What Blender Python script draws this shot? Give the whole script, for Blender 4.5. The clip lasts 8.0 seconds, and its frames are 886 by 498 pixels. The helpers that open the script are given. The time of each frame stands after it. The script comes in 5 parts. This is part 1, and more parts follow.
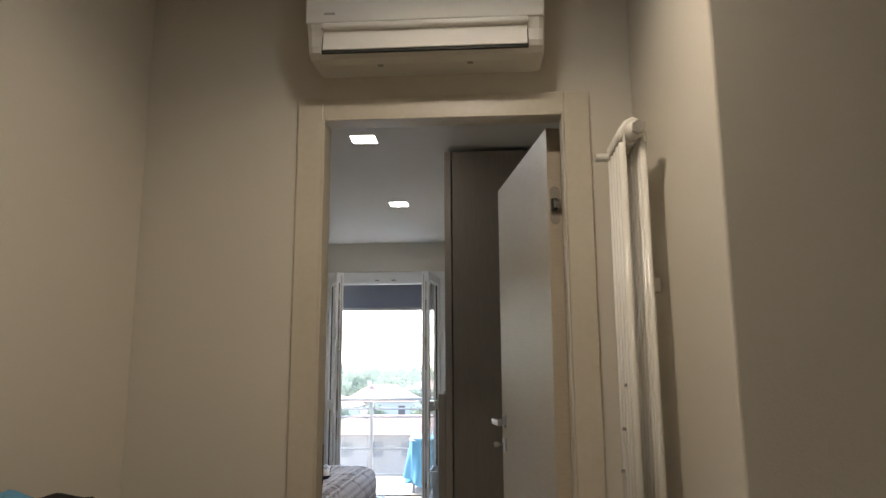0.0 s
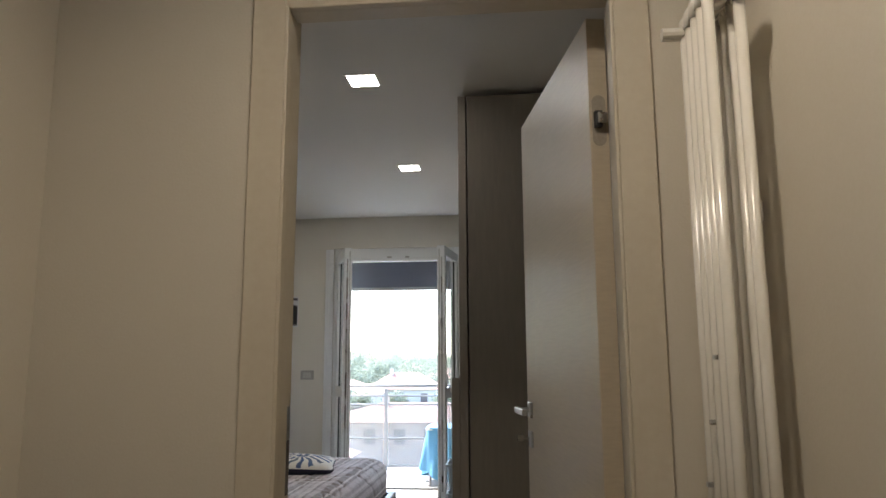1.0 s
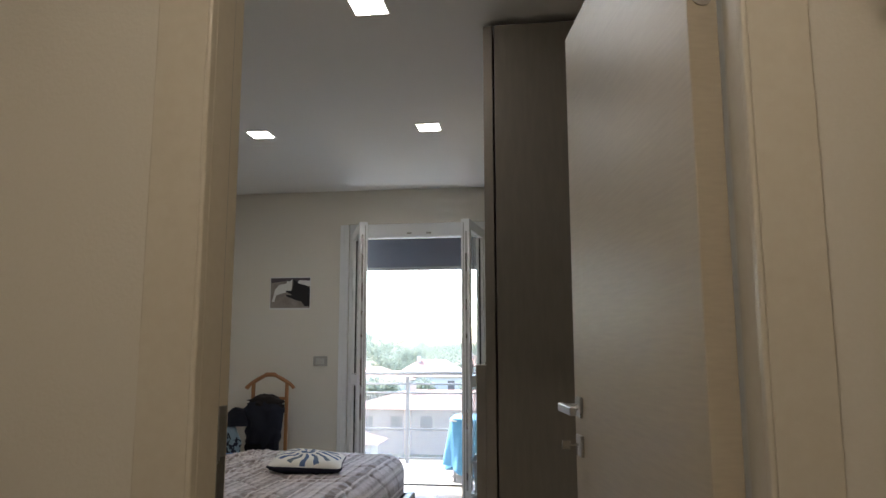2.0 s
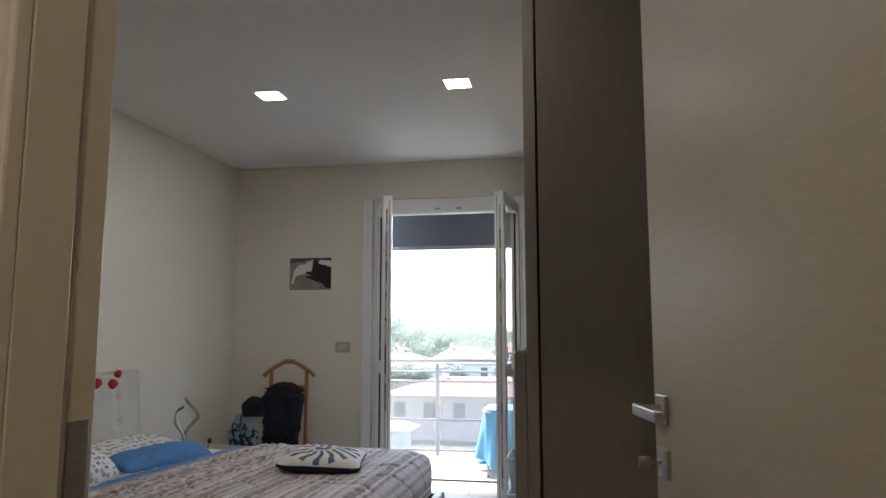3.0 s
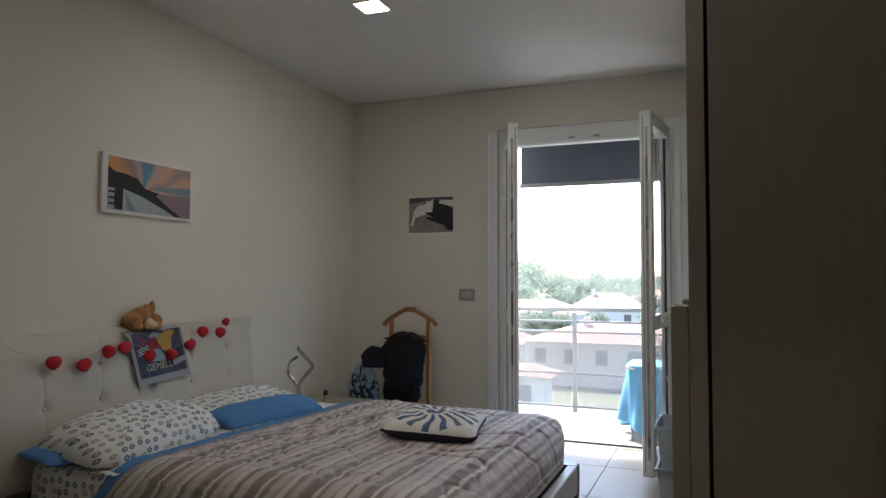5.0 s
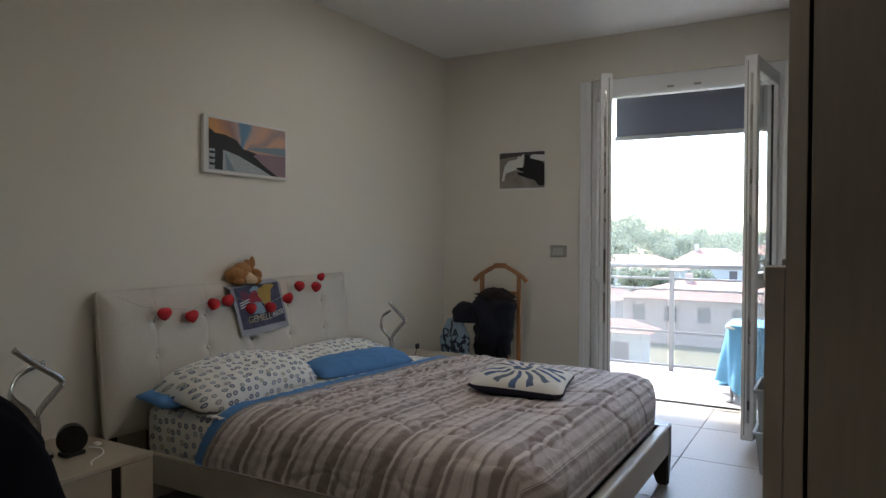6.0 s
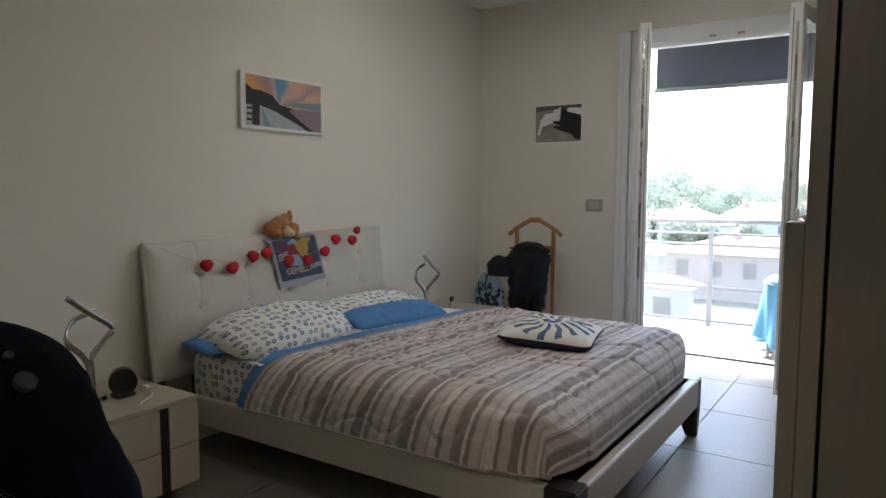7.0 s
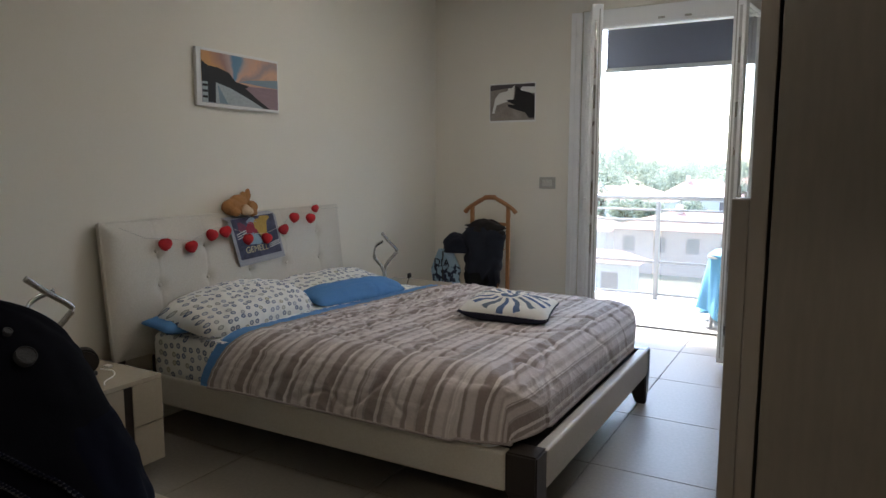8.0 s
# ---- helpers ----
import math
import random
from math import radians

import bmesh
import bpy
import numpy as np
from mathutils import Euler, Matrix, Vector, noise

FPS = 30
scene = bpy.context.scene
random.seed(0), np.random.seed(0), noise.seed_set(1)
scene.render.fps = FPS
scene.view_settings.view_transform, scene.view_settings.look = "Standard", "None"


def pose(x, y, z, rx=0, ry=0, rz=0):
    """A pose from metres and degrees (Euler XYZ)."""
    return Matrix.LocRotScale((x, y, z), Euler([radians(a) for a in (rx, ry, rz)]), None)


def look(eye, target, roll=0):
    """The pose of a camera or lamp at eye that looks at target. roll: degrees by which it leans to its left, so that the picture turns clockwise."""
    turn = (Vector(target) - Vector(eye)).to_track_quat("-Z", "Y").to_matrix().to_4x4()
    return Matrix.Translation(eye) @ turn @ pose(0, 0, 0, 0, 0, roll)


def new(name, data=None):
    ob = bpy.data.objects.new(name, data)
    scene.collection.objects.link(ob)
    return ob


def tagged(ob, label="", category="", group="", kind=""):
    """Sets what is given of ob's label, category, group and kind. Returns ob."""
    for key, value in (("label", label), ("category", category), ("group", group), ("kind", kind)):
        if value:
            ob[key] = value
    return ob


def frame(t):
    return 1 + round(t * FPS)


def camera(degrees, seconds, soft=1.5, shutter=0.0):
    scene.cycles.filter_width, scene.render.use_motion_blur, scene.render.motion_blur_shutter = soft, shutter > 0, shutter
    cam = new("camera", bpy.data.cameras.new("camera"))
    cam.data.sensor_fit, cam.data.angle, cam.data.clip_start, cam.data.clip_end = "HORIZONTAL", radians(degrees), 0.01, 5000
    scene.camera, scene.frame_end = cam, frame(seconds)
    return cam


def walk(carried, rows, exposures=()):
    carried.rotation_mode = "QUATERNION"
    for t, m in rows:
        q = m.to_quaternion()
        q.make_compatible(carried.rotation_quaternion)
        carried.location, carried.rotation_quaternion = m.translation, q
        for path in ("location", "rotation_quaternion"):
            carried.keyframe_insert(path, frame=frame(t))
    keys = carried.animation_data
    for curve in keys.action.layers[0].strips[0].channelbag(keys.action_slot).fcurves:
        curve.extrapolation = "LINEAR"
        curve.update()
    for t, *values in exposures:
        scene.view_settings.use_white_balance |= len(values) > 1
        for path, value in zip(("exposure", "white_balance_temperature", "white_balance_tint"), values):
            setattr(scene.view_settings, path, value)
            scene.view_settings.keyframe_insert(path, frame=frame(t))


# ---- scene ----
cam = camera(65.7, 8.0)
PATH = [
    (0, (-0.009, 0.443, 1.282), (-0.134, 2.409, 1.627), -0.3),
    (0.5, (0.001, 0.737, 1.258), (-0.162, 2.703, 1.586), -0.2),
    (1, (-0.007, 1.025, 1.242), (-0.196, 2.991, 1.554), -0.3),
    (1.5, (-0.023, 1.321, 1.231), (-0.25, 3.286, 1.525), -0.2),
    (3, (-0.104, 2.086, 1.206), (-0.466, 4.038, 1.446), -0.0),
    (3.5, (-0.143, 2.283, 1.198), (-0.57, 4.225, 1.411), -0.0),
    (4, (-0.177, 2.468, 1.194), (-0.694, 4.392, 1.369), 0.1),
    (5.5, (-0.171, 2.704, 1.214), (-1.056, 4.499, 1.238), 0.1),
    (6, (-0.146, 2.704, 1.216), (-1.149, 4.434, 1.168), 0.1),
    (6.5, (-0.112, 2.701, 1.215), (-1.183, 4.386, 1.097), 0.1),
    (7, (-0.086, 2.687, 1.219), (-1.186, 4.348, 1.037), 0.1),
    (7.5, (-0.062, 2.665, 1.218), (-1.146, 4.331, 0.998), -0.0),
    (8, (-0.088, 2.61, 1.224), (-1.062, 4.339, 0.977), 0.1),
]
EXPOSURES = [(0.0, 3.45, 6200, 10), (1.5, 3.38, 6200, 10), (3.0, 3.36, 6200, 10), (4.0, 3.28, 6250, 10), (5.5, 3.08, 6250, 10), (6.2, 3.13, 6250, 10), (7.0, 3.51, 6220, 10), (8.0, 3.50, 6220, 10)]
walk(cam, [(t, look(eye, target, roll)) for t, eye, target, roll in PATH], EXPOSURES)

# ---- world, sun, exposure ----
world = bpy.data.worlds.new("sky")
scene.world = world
world.use_nodes = True
wn = world.node_tree
sky = wn.nodes.new("ShaderNodeTexSky")
sky.sky_type = "NISHITA"
sky.sun_disc = False
sky.sun_elevation = radians(50)
sky.sun_rotation = radians(315)
sky.air_density, sky.dust_density = 1.0, 1.3
wn.nodes["Background"].inputs["Strength"].default_value = 0.15
wn.links.new(sky.outputs[0], wn.nodes["Background"].inputs["Color"])

sun = new("sun", bpy.data.lights.new("sun", "SUN"))
sun.data.energy, sun.data.angle, sun.data.color = 1.8, radians(3), (1.0, 0.96, 0.91)
sun.matrix_world = look((-10, 10, 17), (0, 0, 0))

H = 2.57  # ceiling height


def panel_lamp(x, y, z, size, watts, colour, spread=math.pi):
    ob = new("downlight_glow", bpy.data.lights.new("downlight_glow", "AREA"))
    ob.data.shape, ob.data.size, ob.data.energy, ob.data.color = "SQUARE", size, watts, colour
    ob.location = (x, y, z)
    ob.data.spread = spread
    return ob


WARM, COOL = (1.0, 0.80, 0.56), (1.0, 0.92, 0.82)
BED_LAMPS = [(-0.69, 4.13), (-0.69, 5.69), (-1.79, 5.69)]
HALL_LAMPS = [(-0.09, 1.66), (-0.09, -0.10)]
for x, y in BED_LAMPS:
    panel_lamp(x, y, H - 0.006, 0.125, 0.17, COOL)
for x, y in HALL_LAMPS:
    panel_lamp(x, y, H - 0.006, 0.125, 0.58 if y > 1 else 0.19, WARM, radians(147))


# ---- materials ----
def mat(name, colour, rough=0.6, metal=0.0, vary=0.12, scale=6.0, grain=80.0, bump=0.05, fine=0.08, stretch=(1, 1, 1), dark=None, **extra):
    """A principled surface with variation at a coarse and a fine scale and a fine relief."""
    m = bpy.data.materials.new(name)
    m.use_nodes = True
    nt = m.node_tree
    b = nt.nodes["Principled BSDF"]
    b.inputs["Roughness"].default_value, b.inputs["Metallic"].default_value = rough, metal
    for key, value in extra.items():
        b.inputs[key.replace("_", " ")].default_value = value
    tc = nt.nodes.new("ShaderNodeTexCoord")
    mp = nt.nodes.new("ShaderNodeMapping")
    mp.inputs["Scale"].default_value = stretch
    nt.links.new(tc.outputs["Object"], mp.inputs[0])
    coarse, small = nt.nodes.new("ShaderNodeTexNoise"), nt.nodes.new("ShaderNodeTexNoise")
    coarse.inputs["Scale"].default_value, coarse.inputs["Detail"].default_value = scale, 5
    small.inputs["Scale"].default_value, small.inputs["Detail"].default_value = grain, 3
    nt.links.new(mp.outputs[0], coarse.inputs[0])
    nt.links.new(mp.outputs[0], small.inputs[0])
    dark = dark or tuple(c * (1 - 2 * vary) for c in colour)
    ramp = nt.nodes.new("ShaderNodeMix")
    ramp.data_type = "RGBA"
    ramp.inputs[6].default_value, ramp.inputs[7].default_value = (*dark, 1), (*colour, 1)
    nt.links.new(coarse.outputs[0], ramp.inputs[0])
    mul = nt.nodes.new("ShaderNodeMix")
    mul.data_type, mul.blend_type = "RGBA", "OVERLAY"
    mul.inputs[0].default_value = fine * 3
    nt.links.new(ramp.outputs[2], mul.inputs[6])
    nt.links.new(small.outputs["Fac"], mul.inputs[7])
    nt.links.new(mul.outputs[2], b.inputs["Base Color"])
    rr = nt.nodes.new("ShaderNodeMapRange")
    rr.inputs["To Min"].default_value, rr.inputs["To Max"].default_value = max(rough - 0.08, 0.02), min(rough + 0.08, 1)
    nt.links.new(coarse.outputs[0], rr.inputs[0])
    nt.links.new(rr.outputs[0], b.inputs["Roughness"])
    bp = nt.nodes.new("ShaderNodeBump")
    bp.inputs["Strength"].default_value, bp.inputs["Distance"].default_value = bump, 0.004
    nt.links.new(small.outputs["Fac"], bp.inputs["Height"])
    nt.links.new(bp.outputs[0], b.inputs["Normal"])
    return m


def base_of(m):
    """The node tree, the principled node and what feeds its colour."""
    nt = m.node_tree
    b = nt.nodes["Principled BSDF"]
    return nt, b, b.inputs["Base Color"].links[0].from_socket


def wrinkle(m, scale, strength, depth, stretch=(1, 1, 1)):
    """Adds soft creases of cloth or hide to a material's relief."""
    nt, b, _ = base_of(m)
    tc, mp = nt.nodes.new("ShaderNodeTexCoord"), nt.nodes.new("ShaderNodeMapping")
    mp.inputs["Scale"].default_value = stretch
    n, bp = nt.nodes.new("ShaderNodeTexNoise"), nt.nodes.new("ShaderNodeBump")
    n.noise_type = "RIDGED_MULTIFRACTAL"
    n.inputs["Scale"].default_value, n.inputs["Detail"].default_value, n.inputs["Distortion"].default_value = scale, 2.5, 0.6
    bp.inputs["Strength"].default_value, bp.inputs["Distance"].default_value = strength, depth
    nt.links.new(tc.outputs["Object"], mp.inputs[0])
    nt.links.new(mp.outputs[0], n.inputs[0])
    nt.links.new(n.outputs[0], bp.inputs["Height"])
    nt.links.new(b.inputs["Normal"].links[0].from_socket, bp.inputs["Normal"])
    nt.links.new(bp.outputs[0], b.inputs["Normal"])


def glow(name, colour, strength):
    m = bpy.data.materials.new(name)
    m.use_nodes = True
    b = m.node_tree.nodes["Principled BSDF"]
    b.inputs["Base Color"].default_value = (*colour, 1)
    b.inputs["Emission Color"].default_value = (*colour, 1)
    b.inputs["Emission Strength"].default_value = strength
    return m


M_WALL = mat("bedroom_paint", (0.76, 0.715, 0.625), 0.85, vary=0.03, scale=1.2, grain=160, bump=0.12, fine=0.02)
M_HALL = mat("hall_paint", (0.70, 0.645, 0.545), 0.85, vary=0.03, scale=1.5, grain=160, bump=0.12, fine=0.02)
M_CEIL = mat("ceiling_paint", (0.82, 0.80, 0.775), 0.9, vary=0.03, scale=1.0, grain=180, bump=0.08, fine=0.02)
M_TILE = mat("floor_tile", (0.27, 0.238, 0.20), 0.45, vary=0.05, scale=1.2, grain=70, bump=0.05, fine=0.06, Specular_IOR_Level=0.28)
M_GROUT = mat("tile_grout", (0.25, 0.225, 0.195), 0.9, vary=0.1)
M_TRIM = mat("cream_lacquer", (0.66, 0.59, 0.47), 0.38, vary=0.04, scale=2, grain=60, bump=0.04, fine=0.03)
M_LEAF = mat("textured_cream_laminate", (0.57, 0.49, 0.37), 0.44, vary=0.07, scale=3, grain=30, bump=0.05, fine=0.04, stretch=(1, 0.35, 5))
M_PVC = mat("white_pvc", (0.87, 0.87, 0.86), 0.3, vary=0.02, scale=4, grain=90, bump=0.02, fine=0.02)
M_GASKET = mat("black_gasket", (0.03, 0.03, 0.03), 0.6)
M_STEEL = mat("brushed_steel", (0.55, 0.54, 0.52), 0.28, 1.0, vary=0.06, grain=120, bump=0.04)
M_CHROME = mat("chrome", (0.50, 0.49, 0.47), 0.20, 1.0, vary=0.02, bump=0.01)
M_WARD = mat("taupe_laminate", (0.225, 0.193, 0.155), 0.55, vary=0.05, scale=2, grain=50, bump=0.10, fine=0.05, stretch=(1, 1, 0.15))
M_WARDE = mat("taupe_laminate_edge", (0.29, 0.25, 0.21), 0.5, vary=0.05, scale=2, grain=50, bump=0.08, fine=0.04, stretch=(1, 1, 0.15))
M_WHITE = mat("white_enamel", (0.76, 0.73, 0.66), 0.22, vary=0.02, scale=5, grain=90, bump=0.02, fine=0.02)
M_PLASTIC = mat("white_plastic", (0.80, 0.77, 0.70), 0.32, vary=0.03, scale=5, grain=90, bump=0.02, fine=0.02)
M_SLOT = mat("dark_slot", (0.03, 0.028, 0.025), 0.6)
M_HIDE = mat("cream_leatherette", (0.63, 0.585, 0.505), 0.45, vary=0.06, scale=4, grain=130, bump=0.22, fine=0.05)
M_WENGE = mat("dark_wenge_wood", (0.030, 0.022, 0.018), 0.4, vary=0.25, scale=8, grain=60, bump=0.1, stretch=(1, 1, 0.2))
M_BLUE = mat("blue_cotton", (0.10, 0.27, 0.58), 0.85, vary=0.10, scale=9, grain=300, bump=0.2, fine=0.05)
M_BEDBASE = mat("black_bed_base", (0.012, 0.012, 0.014), 0.85)
M_NSTAND = mat("cream_gloss_lacquer", (0.48, 0.42, 0.325), 0.22, vary=0.04, scale=2, grain=60, bump=0.02, fine=0.02)
M_RED = mat("red_felt", (0.55, 0.012, 0.02), 0.8, vary=0.15, scale=30, grain=200, bump=0.3)
M_BEECH = mat("orange_beech_wood", (0.42, 0.19, 0.07), 0.4, vary=0.15, scale=8, grain=60, bump=0.06, stretch=(1, 1, 0.15))
M_NAVY = mat("navy_cloth", (0.011, 0.014, 0.028), 0.9, vary=0.25, scale=7, grain=220, bump=0.4, fine=0.08)
M_BLACKCLOTH = mat("black_cloth", (0.005, 0.005, 0.006), 0.9, vary=0.25, scale=7, grain=220, bump=0.4, fine=0.08)
M_PACK = mat("black_nylon", (0.0036, 0.0036, 0.0068), 0.8, vary=0.25, scale=9, grain=420, bump=0.12, fine=0.08, Specular_IOR_Level=0.03)
M_PACKNAVY = mat("navy_nylon", (0.0045, 0.0056, 0.0145), 0.8, vary=0.25, scale=9, grain=420, bump=0.12, fine=0.08, Specular_IOR_Level=0.03)
M_RUBBER = mat("black_plastic", (0.012, 0.011, 0.011), 0.4, vary=0.1)
M_PAPER = mat("white_paper", (0.78, 0.77, 0.74), 0.7, vary=0.03, scale=6, grain=120, bump=0.03, fine=0.02)
M_SWITCH = mat("grey_switch_plate", (0.40, 0.38, 0.34), 0.4, vary=0.03)
M_LED = glow("led_diffuser", (1.0, 0.96, 0.90), 6.0)
M_SHADE = mat("grey_blue_blind", (0.105, 0.11, 0.145), 0.85, vary=0.06, scale=2, grain=150, bump=0.15, stretch=(1, 1, 6))
M_BALC = mat("balcony_tile", (0.42, 0.38, 0.34), 0.6, vary=0.08, scale=4, grain=60)
M_RAIL = mat("galvanised_rail", (0.30, 0.30, 0.31), 0.4, 0.6, vary=0.05, grain=90)
M_CLOTH = mat("light_blue_tablecloth", (0.11, 0.29, 0.45), 0.85, vary=0.08, scale=6, grain=200, bump=0.2)
M_BASKET = mat("frosted_plastic", (0.70, 0.76, 0.80), 0.35, vary=0.05, Transmission_Weight=0.35)
M_DESK = mat("pale_oak_top", (0.50, 0.43, 0.34), 0.5, vary=0.08, scale=3, grain=40, stretch=(0.2, 1, 1))
M_FACADE = mat("outer_render", (0.66, 0.60, 0.52), 0.9, vary=0.06, scale=1.5, grain=40)

M_GLASS = bpy.data.materials.new("window_glass")
M_GLASS.use_nodes = True
gb = M_GLASS.node_tree.nodes["Principled BSDF"]
gb.inputs["Base Color"].default_value = (0.97, 0.99, 0.98, 1)
gb.inputs["Roughness"].default_value, gb.inputs["Transmission Weight"].default_value, gb.inputs["IOR"].default_value = 0.0, 1.0, 1.45


# ---- building helpers ----
def mesh_ob(name, bm, material, parent=None, smooth=False):
    me = bpy.data.meshes.new(name)
    bmesh.ops.recalc_face_normals(bm, faces=bm.faces)
    bm.to_mesh(me)
    bm.free()
    for mm in material if isinstance(material, (list, tuple)) else [material]:
        me.materials.append(mm)
    if smooth:
        for p in me.polygons:
            p.use_smooth = True
    ob = new(name, me)
    if parent:
        ob.parent = parent
    return ob


def part(name, bm, material, parent, label="", smooth=False):
    ob = mesh_ob(name, bm, material, parent, smooth)
    return tagged(ob, label) if label else ob


def empty(name, label, category, group="", kind="", at=(0, 0, 0)):
    ob = new(name)
    ob.location = at
    ob.empty_display_size = 0.1
    return tagged(ob, label, category, group, kind)


def box(x0, x1, y0, y1, z0, z1, bevel=0.0, seg=2, bm=None):
    bm = bm or bmesh.new()
    got = bmesh.ops.create_cube(bm, size=1)
    bmesh.ops.scale(bm, vec=(x1 - x0, y1 - y0, z1 - z0), verts=got["verts"])
    bmesh.ops.translate(bm, vec=((x0 + x1) / 2, (y0 + y1) / 2, (z0 + z1) / 2), verts=got["verts"])
    if bevel:
        edges = list({e for v in got["verts"] for e in v.link_edges})
        bmesh.ops.bevel(bm, geom=edges, offset=bevel, segments=seg, affect="EDGES", profile=0.5)
    return bm


def rod(a, b, r, r2=None, sides=12, bm=None):
    bm = bm or bmesh.new()
    a, b = Vector(a), Vector(b)
    m = Matrix.Translation((a + b) / 2) @ (b - a).to_track_quat("Z", "Y").to_matrix().to_4x4()
    bmesh.ops.create_cone(bm, cap_ends=True, segments=sides, radius1=r, radius2=r if r2 is None else r2, depth=(b - a).length, matrix=m)
    return bm


def ball(c, r, bm=None, squash=(1, 1, 1), seg=16):
    bm = bm or bmesh.new()
    bmesh.ops.create_uvsphere(bm, u_segments=seg, v_segments=seg // 2 + 2, radius=r, matrix=Matrix.Translation(c) @ Matrix.Diagonal((*squash, 1)))
    return bm


def tube(points, r, sides=8, bm=None, flat=1.0):
    """A tube along a line of points."""
    bm = bm or bmesh.new()
    pts = [Vector(p) for p in points]
    rings = []
    for i, p in enumerate(pts):
        d = (pts[min(i + 1, len(pts) - 1)] - pts[max(i - 1, 0)]).normalized()
        side = d.cross(Vector((0.13, 0.21, 1))).normalized()
        up = side.cross(d)
        rings.append([bm.verts.new(p + r * (math.cos(k * 2 * math.pi / sides) * side + flat * math.sin(k * 2 * math.pi / sides) * up)) for k in range(sides)])
    for a, b in zip(rings, rings[1:]):
        for k in range(sides):
            bm.faces.new((a[k], a[(k + 1) % sides], b[(k + 1) % sides], b[k]))
    bm.faces.new(rings[0])
    bm.faces.new(rings[-1])
    return bm


def sheet(nu, nv, place, thick=0.0):
    """A grid whose vertex (u, v), both 0 to 1, lies at place(u, v); thick: a second skin below it."""
    bm = bmesh.new()
    uv = bm.loops.layers.uv.new("UVMap")
    grid = [[bm.verts.new(place(i / nu, j / nv)) for j in range(nv + 1)] for i in range(nu + 1)]
    for i in range(nu):
        for j in range(nv):
            f = bm.faces.new((grid[i][j], grid[i + 1][j], grid[i + 1][j + 1], grid[i][j + 1]))
            for loop, (a, b) in zip(f.loops, ((i, j), (i + 1, j), (i + 1, j + 1), (i, j + 1))):
                loop[uv].uv = (a / nu, b / nv)
    if thick:
        bmesh.ops.recalc_face_normals(bm, faces=bm.faces)
        bmesh.ops.solidify(bm, geom=bm.faces[:], thickness=thick)
    return bm


def wall_with_hole(x0, x1, y0, y1, z0, z1, hx0, hx1, hz0, hz1):
    bm = bmesh.new()
    box(x0, hx0, y0, y1, z0, z1, bm=bm)
    box(hx1, x1, y0, y1, z0, z1, bm=bm)
    box(hx0, hx1, y0, y1, hz1, z1, bm=bm)
    if hz0 > z0:
        box(hx0, hx1, y0, y1, z0, hz0, bm=bm)
    return bm


def setting(name, bm, material, label, category):
    return tagged(mesh_ob(name, bm, material), label, category, kind="structure")


# ---- structure ----
XL, XR, YB, YF = -2.84, 0.47, 2.650, 7.37
setting("wall_west", box(XL - 0.12, XL, YB - 0.07, YF + 0.36, 0, H + 0.1), M_WALL, "smooth cream painted bedroom wall behind the bed", "wall")
setting("wall_north", wall_with_hole(XL, 1.2, YF, YF + 0.36, 0, H + 0.1, -1.66, -0.45, 0, 2.27), M_WALL, "cream painted outer wall with the balcony door opening", "wall")
setting("wall_east", box(XR, XR + 0.12, YB, YF, 0, H + 0.1), M_WALL, "cream painted bedroom wall behind the wardrobe", "wall")
setting("wall_south", wall_with_hole(XL, XR + 0.12, 2.612, YB, 0, H + 0.1, -0.557, 0.273, 0, 2.135), M_WALL, "cream painted bedroom side of the door wall", "wall")
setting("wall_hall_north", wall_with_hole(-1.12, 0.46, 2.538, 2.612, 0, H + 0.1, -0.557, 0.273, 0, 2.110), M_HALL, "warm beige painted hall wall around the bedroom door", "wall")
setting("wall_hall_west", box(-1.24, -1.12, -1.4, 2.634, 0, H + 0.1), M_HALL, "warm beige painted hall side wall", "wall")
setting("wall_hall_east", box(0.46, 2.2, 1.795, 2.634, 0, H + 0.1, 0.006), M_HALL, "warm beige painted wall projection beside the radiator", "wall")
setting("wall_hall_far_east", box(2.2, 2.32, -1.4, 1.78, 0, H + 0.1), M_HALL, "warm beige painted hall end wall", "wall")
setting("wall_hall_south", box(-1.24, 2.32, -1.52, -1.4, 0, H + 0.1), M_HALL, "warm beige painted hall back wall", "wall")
setting("ceiling", box(XL, XR, YB, YF, H, H + 0.1), M_CEIL, "matt white bedroom ceiling with recessed lights", "ceiling")
setting("ceiling_hall", box(-1.12, 2.2, -1.4, 2.538, H, H + 0.1), M_CEIL, "matt white hall ceiling", "ceiling")
floor = setting("floor", box(XL, 2.2, -1.4, YF + 0.36, -0.12, -0.006), M_GROUT, "large grey porcelain floor tiles with thin joints", "floor")


def downlight(x, y, label):
    ob = empty("downlight", label, "ceiling light", "recessed ceiling lights", at=(x, y, H))
    s = 0.066
    part("diffuser", box(-s, s, -s, s, -0.003, 0.01), M_LED, ob, "glowing square diffuser")
    bm = bmesh.new()
    for a, b, c, d in ((-s - 0.012, s + 0.012, s, s + 0.012), (-s - 0.012, s + 0.012, -s - 0.012, -s), (-s - 0.012, -s, -s, s), (s, s + 0.012, -s, s)):
        box(a, b, c, d, -0.004, 0.012, bm=bm)
    part("frame", bm, M_PLASTIC, ob)
    return ob


for x, y in BED_LAMPS + HALL_LAMPS:
    downlight(x, y, "square flush LED downlight, lit, in the ceiling")


